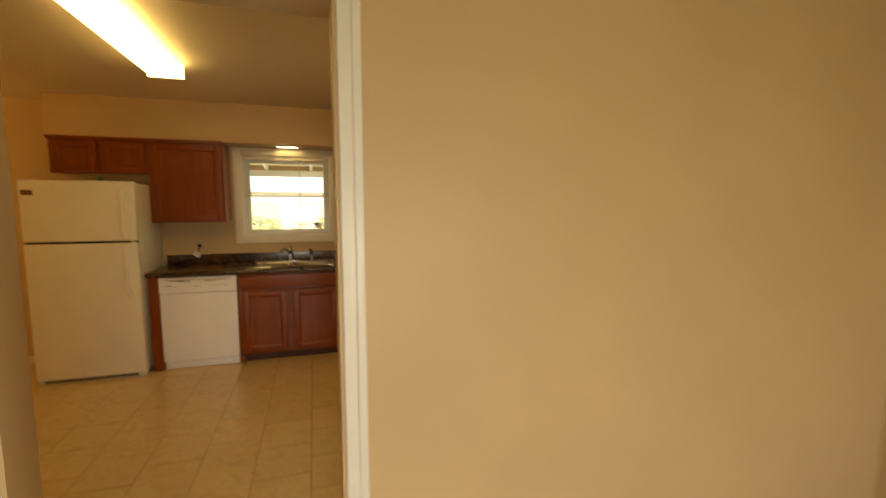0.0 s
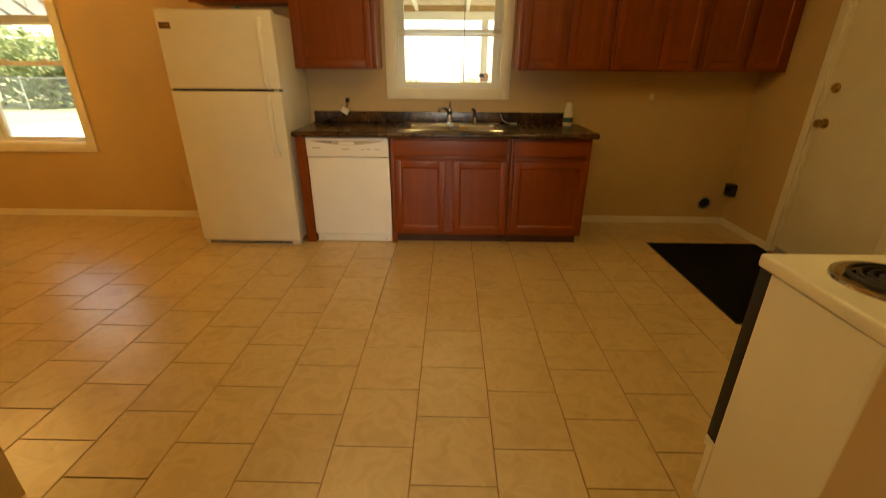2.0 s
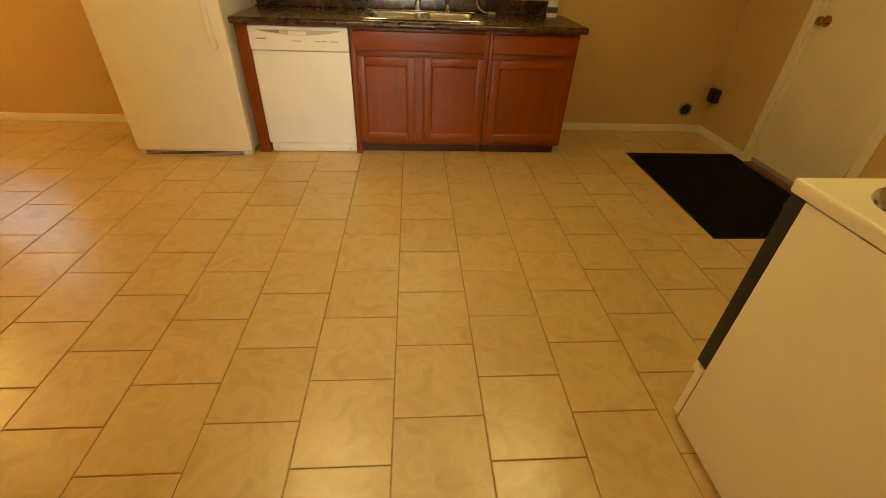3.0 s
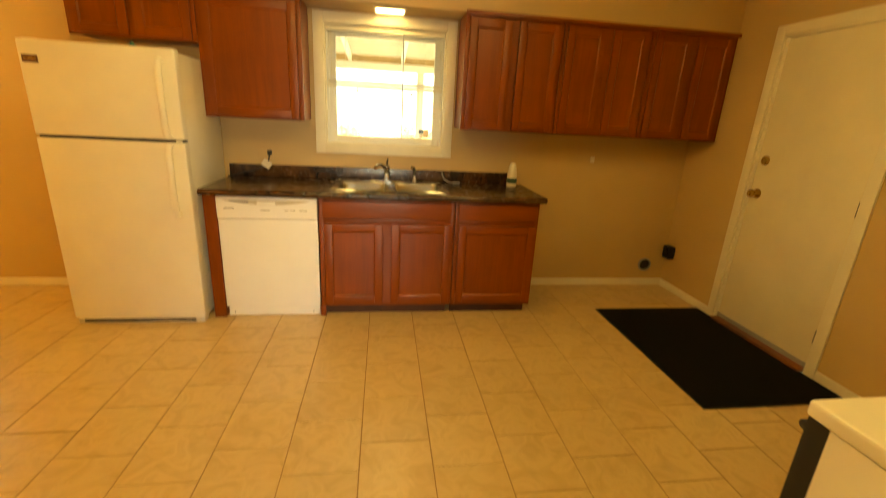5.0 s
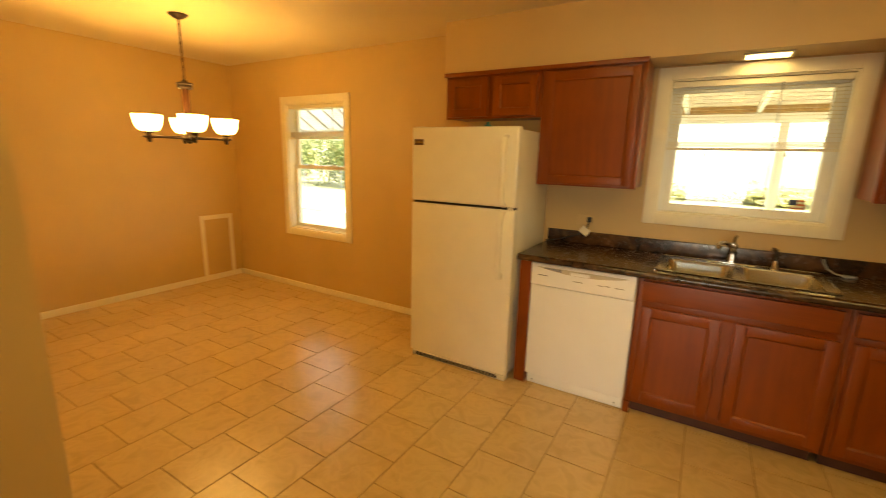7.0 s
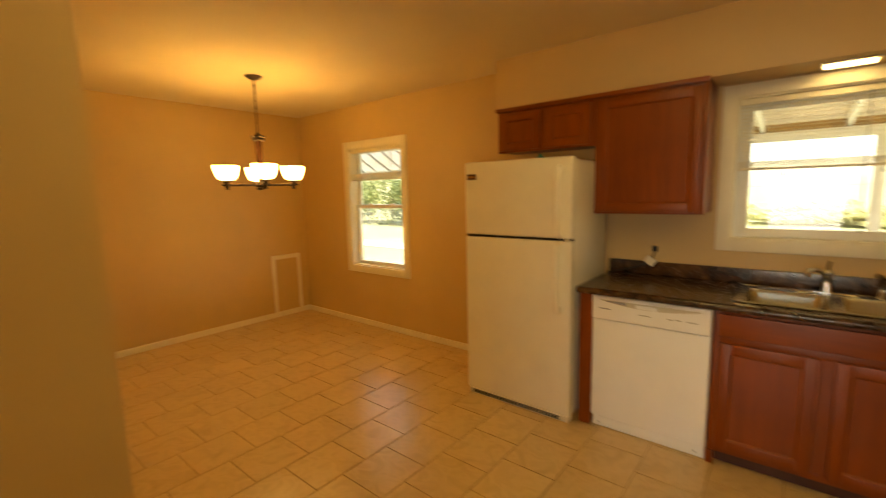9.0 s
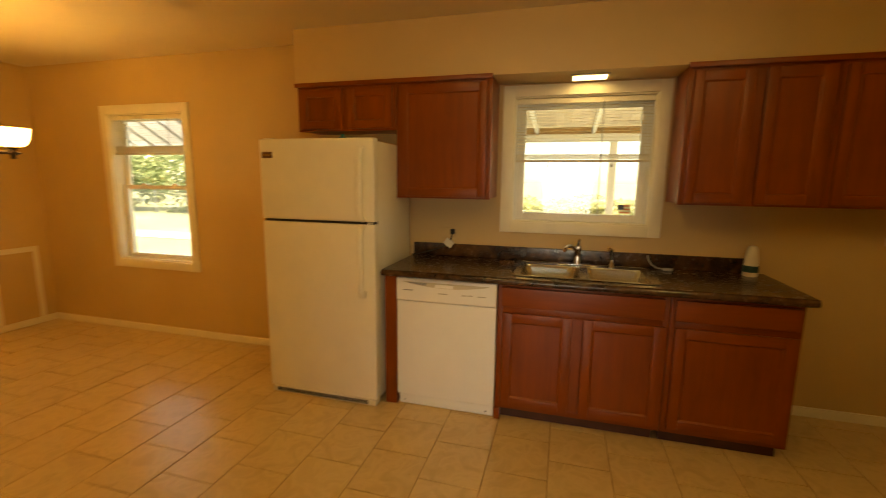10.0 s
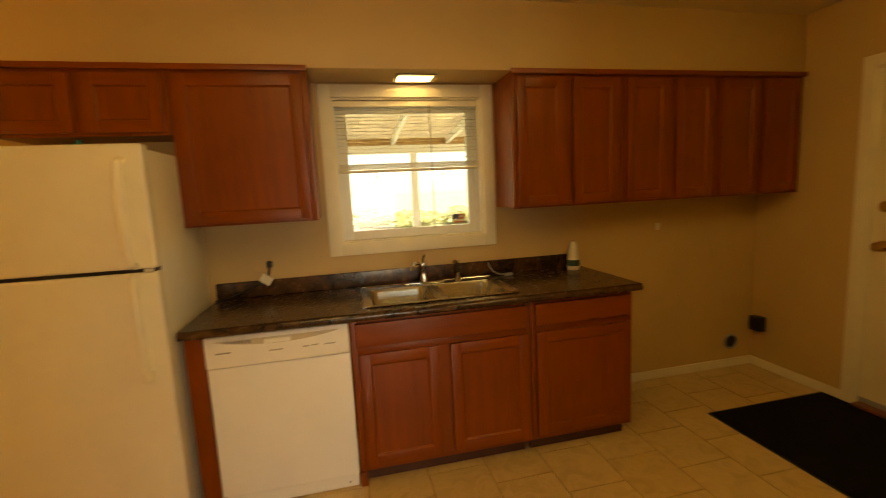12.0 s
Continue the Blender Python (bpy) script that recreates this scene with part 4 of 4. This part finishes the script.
def fluorescent(cx):
    y0, y1, zb = -2.770, -1.480, 2.412
    f = thing("ceiling_light", (cx, (y0 + y1) / 2, H), "long wraparound fluorescent ceiling light, lit", "ceiling light", "fluorescent lights")
    w = 0.110
    part("housing", boxed(cx - 0.07, cx + 0.07, y0 + 0.012, y1 - 0.012, H - 0.042, H - 0.001), WHITE, f)
    bm = bmesh.new()
    prof = [(-w, H - 0.030), (-w, zb + 0.022), (-w + 0.014, zb + 0.004), (-w + 0.03, zb), (w - 0.03, zb), (w - 0.014, zb + 0.004), (w, zb + 0.022), (w, H - 0.030)]
    rows = [[bm.verts.new((cx + px, yy, pz)) for px, pz in prof] for yy in (y0 + 0.010, y1 - 0.010)]
    for k in range(len(prof) - 1):
        bm.faces.new((rows[0][k], rows[0][k + 1], rows[1][k + 1], rows[1][k]))
    part("diffuser", bm, GLOWF, f, "glowing ribbed diffuser")
    # opaque metal caps; the far one is also given the diffuser's glow
    for a, b in ((y0, y0 + 0.010), (y1 - 0.010, y1)):
        part("end_cap", boxed(cx - w - 0.003, cx + w + 0.003, a, b, zb - 0.002, H - 0.001, bev=0.002), WHITE if a == y0 else GLOWF, f)
    return f


fl = fluorescent(0.375)
copy_thing(fl, Matrix.Translation((1.985, (-2.770 - 1.480) / 2, H)))

sl = thing("soffit_light", (1.09, -0.135, SOF_Z), "square flush light in the soffit above the sink, lit", "ceiling light")
bm = bmesh.new()
for a, b, c, d in ((0.975, 0.990, -0.222, -0.050), (1.189, 1.204, -0.222, -0.050), (0.990, 1.189, -0.222, -0.206), (0.990, 1.189, -0.068, -0.050)):
    box(bm, a, b, c, d, SOF_Z - 0.010, SOF_Z - 0.0005, bev=0.002)
part("trim_ring", bm, NICKEL, sl)
part("lens", boxed(0.9902, 1.1888, -0.2058, -0.0682, SOF_Z - 0.007, SOF_Z - 0.002, bev=0.002), GLOWD, sl, "glowing lens")

# chandelier
CX, CY = -2.615, -1.345
ch = thing("chandelier", (CX, CY, H), "bronze chandelier with four lit white glass bowls", "chandelier")
part("canopy", lathe(bmesh.new(), (CX, CY, H), [(0, -0.036), (0.018, -0.034), (0.045, -0.022), (0.066, -0.006), (0.068, -0.001)], 28), BRONZE, ch)
chain = part("chain", rod(bmesh.new(), (CX, CY, 2.06), (CX, CY, H - 0.034), 0.0035, n=8), COPPER, ch)
zl = 2.075
for k in range(14):
    bm = bmesh.new()
    pts = []
    for j in range(13):
        a = 2 * math.pi * j / 12
        u, v = 0.008 * math.cos(a), 0.017 * math.sin(a)
        pts.append((CX + (u if k % 2 else 0), CY + (0 if k % 2 else u), zl + 0.03 * k + v))
    part("link", tube(bm, pts, 0.0022, 6), COPPER, chain)
part("loop", lathe(bmesh.new(), (CX, CY, 2.05), [(0, -0.012), (0.009, -0.008), (0.009, 0.008), (0, 0.014)], 14), BRONZE, ch)
part("cup", lathe(bmesh.new(), (CX, CY, 1.985), [(0, 0.066), (0.02, 0.062), (0.026, 0.05), (0.054, 0.044), (0.058, 0.034), (0.050, 0.026), (0.052, 0.012), (0.046, 0.0), (0.0, -0.002)], 24), BRONZE, ch)
part("column", lathe(bmesh.new(), (CX, CY, 1.64), [(0.026, 0), (0.028, 0.02), (0.026, 0.2), (0.026, 0.345)], 20), COPPER, ch)
part("hub", lathe(bmesh.new(), (CX, CY, 1.598), [(0, -0.022), (0.014, -0.018), (0.020, -0.004), (0.042, 0.004), (0.050, 0.022), (0.044, 0.044), (0.028, 0.052), (0, 0.053)], 24), BRONZE, ch)
face = math.atan2(-3.35 - CY, 0.88 - CX) + radians(8)
for k in range(4):
    a = face + k * math.pi / 2
    ux, uy = math.cos(a), math.sin(a)
    R = 0.262

    def P(r, z):
        return (CX + ux * r, CY + uy * r, z)

    arm = part("arm", tube(bmesh.new(), [P(0.03, 1.621), P(0.12, 1.622), P(0.20, 1.622), P(R, 1.622)], 0.0105, 10), BRONZE, ch)
    part("finial", lathe(bmesh.new(), P(R, 1.591), [(0, -0.012), (0.014, -0.006), (0.016, 0.01), (0.022, 0.022), (0.024, 0.04), (0.020, 0.052), (0.033, 0.060), (0.034, 0.068), (0, 0.069)], 18), BRONZE, arm)
    part("arm_tip", rod(bmesh.new(), P(R + 0.014, 1.622), P(R + 0.040, 1.622), 0.011, 0.006, 10), BRONZE, arm)
    part("shade", lathe(bmesh.new(), P(R, 1.661), [(0.030, 0.0), (0.054, 0.003), (0.071, 0.017), (0.085, 0.046), (0.093, 0.084), (0.098, 0.118), (0.094, 0.118), (0.089, 0.084), (0.081, 0.048), (0.067, 0.022), (0.03, 0.008)], 32), GLOWS, arm, "glowing white frosted glass bowl")

# ---- small wall things ----
ap = thing("access_panel", (XW, -0.30, 0.066), "painted access panel with white trim low on the wall", "access panel")
part("panel", boxed(XW + 0.0005, XW + 0.005, -0.455, -0.150, 0.066, 0.735), WALL, ap)
for y0, y1, z0, z1 in ((-0.500, -0.455, 0.066, 0.785), (-0.150, -0.105, 0.066, 0.785), (-0.455, -0.150, 0.735, 0.785)):
    part("trim_board", boxed(XW + 0.0005, XW + 0.013, y0, y1, z0, z1, bev=0.003), TRIM, ap)

dv = thing("dryer_vent", (3.505, 0.0, 0.2), "round grey dryer vent in the wall near the floor", "vent")


def turned_y(x, z, prof, n=24):
    bm = lathe(bmesh.new(), (0, 0, 0), prof, n)
    bm.transform(Matrix.Translation((x, 0, z)) @ Matrix.Rotation(radians(90), 4, "X"))
    return bm


part("collar", turned_y(3.505, 0.203, [(0.062, 0.0005), (0.062, 0.012), (0.052, 0.018), (0.048, 0.010), (0.048, 0.002)]), GALV, dv)
# black disc set in the collar for the shaded depth of the hole
part("vent_hole_shade", turned_y(3.505, 0.203, [(0.048, 0.004), (0.03, 0.002), (0, 0.0015)]), BLACKPL, dv, "black disc for the shade inside the vent opening")
ou = thing("dryer_outlet", (XE, -0.075, 0.35), "black surface-mounted dryer outlet on the wall", "outlet")
part("box", boxed(XE - 0.058, XE - 0.0005, -0.125, -0.028, 0.292, 0.405, bev=0.008), BLACKPL, ou)
part("face", rod(bmesh.new(), (XE - 0.064, -0.077, 0.35), (XE - 0.057, -0.077, 0.35), 0.036, n=20), BLACKGL, ou)
sw = thing("wall_hook", (2.83, 0.0, 1.15), "small white wall clip below the cabinets", "hook")
part("clip", boxed(2.812, 2.848, -0.012, -0.0005, 1.125, 1.175, bev=0.004), OFFWHITE, sw)

# ---- mat by the door ----
fm = thing("door_mat", (3.23, -1.18, 0), "large black carpet mat in front of the back door", "door mat")
bm = boxed(2.787, 3.680, -1.798, -0.556, 0.001, 0.010, bev=0.004)
part("carpet", bm, MATM, fm)
bm = bmesh.new()
for a, b, c, d in ((2.775, 2.787, -1.808, -0.546), (3.680, 3.692, -1.808, -0.546), (2.787, 3.680, -1.808, -1.798), (2.787, 3.680, -0.556, -0.546)):
    box(bm, a, b, c, d, 0.001, 0.006, bev=0.002)
part("rubber_edge", bm, BLACKPL, fm, "black rubber edge")

# ---- outside ----
GZ = -0.42
bm = bmesh.new()
bmesh.ops.create_grid(bm, x_segments=2, y_segments=2, size=900)
bmesh.ops.translate(bm, vec=(0, 0, GZ), verts=bm.verts)
structure("ground", bm, GRASS, "dry green lawn around the house", "lawn")
structure("patio", boxed(-1.2, 4.6, 0.17, 3.6, GZ - 0.1, GZ + 0.05), CONC, "pale concrete patio behind the house", "patio")
structure("pavement", boxed(-17.0, -8.6, 7.4, 8.7, GZ - 0.1, GZ + 0.03), CONC, "pale concrete path across the lawn", "path")
# the roof slab is unseen; it is added to block the sun
structure("roof", boxed(XW - 0.6, XE + 0.6, YL - 0.6, 0.5, H + 0.125, H + 0.3), CONC, "unseen flat roof slab added to keep the sun off the rooms", "roof")

pr = thing("patio_roof", (1.5, 1.6, GZ + 0.05), "white patio roof on rafters with one white post", "patio roof")
ztop, zend, yend = 2.50, 2.22, 3.08
bm = bmesh.new()
n = 60
rows = []
for k in range(n + 1):
    xx = -1.2 + 5.8 * k / n
    dz = 0.012 * (k % 2)
    rows.append((bm.verts.new((xx, 0.18, ztop + dz)), bm.verts.new((xx, yend + 0.15, zend - 0.014 + dz))))
for a, b in zip(rows, rows[1:]):
    bm.faces.new((a[0], b[0], b[1], a[1]))
bmesh.ops.solidify(bm, geom=bm.faces[:], thickness=0.003)
# white sheet given a darker cream that paints in its underside's shade
part("sheet_roofing", bm, plain("shaded_cream_sheet", (0.42, 0.37, 0.27), 0.6, var=0.12, scale=3), pr, smooth=False)
for k in range(8):
    xx = -0.88 + 0.73 * k
    bm = bmesh.new()
    box(bm, xx - 0.022, xx + 0.022, 0.18, yend, -0.10, -0.012)
    for v in bm.verts:
        v.co.z += ztop + (zend - ztop) * (v.co.y - 0.18) / (yend - 0.18)
    part("rafter", bm, VINYL, pr)
    if k < 7:
        part("blocking", boxed(xx + 0.023, xx + 0.707, yend - 0.03, yend, zend - 0.105, zend - 0.016, bev=0.002), LUMBER, pr, "weathered timber blocking")
part("beam", boxed(-1.2, 4.6, yend - 0.07, yend + 0.02, zend - 0.21, zend - 0.106, bev=0.004), VINYL, pr, "white beam under the rafters")
for px in (-1.1, 1.57, 4.4):
    part("post", boxed(px - 0.048, px + 0.048, yend - 0.068, yend + 0.018, GZ + 0.05, zend - 0.211, bev=0.006), VINYL, pr)

aw = thing("window_awning", (-2.8, 0.17, 1.9), "white ribbed metal awning over the dining window", "awning")
ax0, ax1, az0, az1, ay1 = -4.45, -1.75, 2.42, 1.86, 1.15
bm = bmesh.new()
vs = [bm.verts.new(p) for p in ((ax0, 0.17, az0), (ax1, 0.17, az0), (ax1, ay1, az1), (ax0, ay1, az1))]
bm.faces.new(vs)
bmesh.ops.solidify(bm, geom=bm.faces[:], thickness=0.004)
part("sheet", bm, ALU, aw, smooth=False)
k = 0
xx = ax0
while xx < ax1 + 0.01:
    bm = tube(bmesh.new(), [(xx, 0.17, az0 - 0.012), (xx, ay1, az1 - 0.012)], 0.014, 8)
    # ribs of the white awning: grey colour paints in their shade
    part("rib", bm, plain("shaded_rib", (0.5, 0.5, 0.5), 0.5) if k == 0 else bpy.data.materials["shaded_rib"], aw)
    k += 1
    xx += 0.27
part("valance", boxed(ax0, ax1, ay1 - 0.004, ay1 + 0.008, az1 - 0.09, az1 - 0.004), ALU, aw)
for px in (ax0 + 0.02, ax1 - 0.02):
    part("brace", rod(bmesh.new(), (px, 0.165, 1.75), (px, ay1 - 0.01, az1 - 0.02), 0.010, n=8), ALU, aw)

# chain-link fence: posts, rails and crossed wires
fe = thing("chain_link_fence", (-9, 15.0, GZ), "galvanised chain-link fence across the yard", "fence")
FY, FH = 15.0, 1.30
for k in range(9):
    px = -32 + 3.0 * k
    part("post", rod(bmesh.new(), (px, FY, GZ), (px, FY, GZ + FH + 0.05), 0.03, n=10), GALV, fe)
part("top_rail", rod(bmesh.new(), (-32, FY, GZ + FH), (-8, FY, GZ + FH), 0.021, n=8), GALV, fe)
vs, fs = [], []


def wire(a, b, w=0.006):
    i = len(vs)
    vs.extend([(a[0] - w, FY, a[1]), (a[0] + w, FY, a[1]), (b[0] + w, FY, b[1]), (b[0] - w, FY, b[1]), (a[0], FY + w, a[1]), (b[0], FY + w, b[1])])
    fs.extend([(i, i + 1, i + 2, i + 3), (i + 1, i + 4, i + 5, i + 2), (i + 4, i, i + 3, i + 5)])


step = 0.12
x = -27.0
while x < -9.4:
    wire((x, GZ + 0.03), (x + FH, GZ + FH))
    wire((x + FH, GZ + 0.03), (x, GZ + FH))
    x += step
me = bpy.data.meshes.new("wire_mesh")
me.from_pydata(vs, [], fs)
me.materials.append(GALV)
wm = new("wire_mesh", me)
wm.parent = fe
wm.location = -fe.location
wm["kind"] = "stuff"


# bushes and trees beyond the fence: many small leaf blades
rng = random.Random(5)


def crown(name, centre, size, count, leaf, parent, material=LEAF):
    cx, cy, cz = centre
    vs, fs = [], []
    clumps = [(rng.gauss(0, 0.42), rng.gauss(0, 0.42), rng.gauss(0, 0.40), rng.uniform(0.22, 0.48)) for _ in range(26)]
    for _ in range(count):
        gx, gy, gz, gr = rng.choice(clumps)
        d = Vector((rng.gauss(0, 1), rng.gauss(0, 1), rng.gauss(0, 1))).normalized() * gr * rng.uniform(0.6, 1.05)
        p = Vector((cx + (gx + d.x) * size[0], cy + (gy + d.y) * size[1], cz + (gz + d.z) * size[2]))
        if p.z < GZ + 0.03:
            p.z = GZ + 0.03 + rng.random() * 0.3
        u = Vector((rng.gauss(0, 1), rng.gauss(0, 1), rng.gauss(0, 0.6))).normalized()
        v = u.cross(Vector((rng.gauss(0, 1), rng.gauss(0, 1), rng.gauss(0, 1)))).normalized()
        s = leaf * rng.uniform(0.6, 1.3)
        i = len(vs)
        o = parent.location
        for q in (p - u * s, p + v * s * 0.45 + u * s * 0.1, p + u * s, p - v * s * 0.45 + u * s * 0.1):
            vs.append(tuple(q - o))
        fs.append((i, i + 1, i + 2, i + 3))
    me = bpy.data.meshes.new(name)
    me.from_pydata(vs, [], fs)
    me.materials.append(material)
    ob = new(name, me)
    ob.parent = parent
    return ob


def bush(x, y, w, h, material=LEAF, label="leafy green bush beyond the chain-link fence"):
    t = thing("bush", (x, y, GZ), label, "bush", "bushes")
    part("stem", rod(bmesh.new(), (x, y, GZ), (x + 0.1, y, GZ + h * 0.5), 0.05, 0.02, 8), BARK, t)
    crown("crown", (x, y, GZ + h * 0.5), (w * 0.6, w * 0.5, h * 0.55), 3400, 0.15, t, material)


def tree(x, y, h):
    t = thing("tree", (x, y, GZ), "leafy green tree at the back of the yard", "tree", "trees")
    part("trunk", tube(bmesh.new(), [(x, y, GZ), (x + 0.08, y, GZ + h * 0.3), (x - 0.05, y + 0.1, GZ + h * 0.6)], 0.16, 10), BARK, t)
    for k in range(4):
        a = k * 1.7
        part("limb", tube(bmesh.new(), [(x, y, GZ + h * (0.3 + 0.06 * k)), (x + math.cos(a) * h * 0.12, y + math.sin(a) * h * 0.12, GZ + h * (0.5 + 0.05 * k)), (x + math.cos(a) * h * 0.2, y + math.sin(a) * h * 0.2, GZ + h * (0.7 + 0.04 * k))], 0.06, 8), BARK, t)
    crown("crown", (x, y, GZ + h * 0.68), (h * 0.32, h * 0.32, h * 0.3), 5200, 0.17, t)


for bx, by, bw, bh in ((-28.0, 17.2, 5.0, 4.0), (-24.0, 16.8, 4.6, 3.4), (-20.5, 17.5, 4.8, 3.8), (-17.0, 16.8, 4.4, 3.2), (-13.5, 17.2, 4.6, 3.6), (-10.5, 17.0, 4.2, 3.2)):
    bush(bx, by, bw, bh)
for bx in (-6.0, -2.5, 1.0, 4.5, 8.0, 11.5):
    bush(bx, 24.0 + 0.4 * math.sin(bx), 4.4, 1.05 + 0.15 * math.cos(bx * 2), GLARELEAF, "straw-green shrub behind the patio, coloured pale for sun glare")
for tx, ty, th in ((-30, 24, 9.0), (-19, 26, 8.0), (-16.0, 70, 9.0)):
    tree(tx, ty, th)

# ---- floor tiles ----
structure("floor_base", boxed(XW, XE, YS0 + 0.03, 0, -0.1, -0.004), GROUT, "brown grout bed under the floor tiles", "floor")
floor = tagged(new("floor"), "glazed beige ceramic tiles laid in offset rows", "floor", kind="structure")
PX, PY, G = 0.3135, 0.3265, 0.0026
meshes = {}


def tile_mesh(w, d):
    key = (round(w, 3), round(d, 3))
    if key not in meshes:
        a, b, e = w / 2, d / 2, 0.0022
        me = bpy.data.meshes.new("tile")
        v = [(-a, -b, -0.006), (a, -b, -0.006), (a, b, -0.006), (-a, b, -0.006), (-a, -b, -0.0012), (a, -b, -0.0012), (a, b, -0.0012), (-a, b, -0.0012),
             (-a + e, -b + e, 0), (a - e, -b + e, 0), (a - e, b - e, 0), (-a + e, b - e, 0)]
        f = [(8, 9, 10, 11)]
        for k in range(4):
            j = (k + 1) % 4
            f += [(k, j, 4 + j, 4 + k), (4 + k, 4 + j, 8 + j, 8 + k)]
        me.from_pydata(v, [], f)
        me.materials.append(TILE)
        meshes[key] = me
    return meshes[key]


rng = random.Random(11)
cells = []
for i in range(-18, 11):
    x0 = 0.966 + PX * i
    off = -2.573 if i % 2 == 0 else -2.736
    for j in range(-6, 12):
        y0 = off + PY * j
        a, b = max(x0, XW), min(x0 + PX, XE)
        south = YS0 + 0.03
        if b <= XP - 0.05:
            south = YP
        elif a < DX0 and b <= DX0:
            south = YS1
        c, d = max(y0, south), min(y0 + PY, 0.0)
        if b - a > 0.02 and d - c > 0.02:
            cells.append((a + G, b - G, c + G, d - G))
far_v, far_f = [], []
for a, b, c, d in cells:
    if a > -3.45:
        o = new("tile", tile_mesh(b - a, d - c))
        o.parent = floor
        o.location = ((a + b) / 2, (c + d) / 2, rng.uniform(-0.0004, 0.0004))
        o.rotation_euler = (rng.uniform(-0.0012, 0.0012), rng.uniform(-0.0012, 0.0012), 0)
    else:
        i = len(far_v)
        e = 0.0022
        far_v += [(a, c, -0.005), (b, c, -0.005), (b, d, -0.005), (a, d, -0.005), (a + e, c + e, 0), (b - e, c + e, 0), (b - e, d - e, 0), (a + e, d - e, 0)]
        far_f += [(i + 4, i + 5, i + 6, i + 7)] + [(i + k, i + (k + 1) % 4, i + 4 + (k + 1) % 4, i + 4 + k) for k in range(4)]
if far_v:
    me = bpy.data.meshes.new("corner_tiles")
    me.from_pydata(far_v, [], far_f)
    me.materials.append(TILE)
    o = new("corner_tiles", me)
    o.parent = floor
    o["kind"] = "stuff"
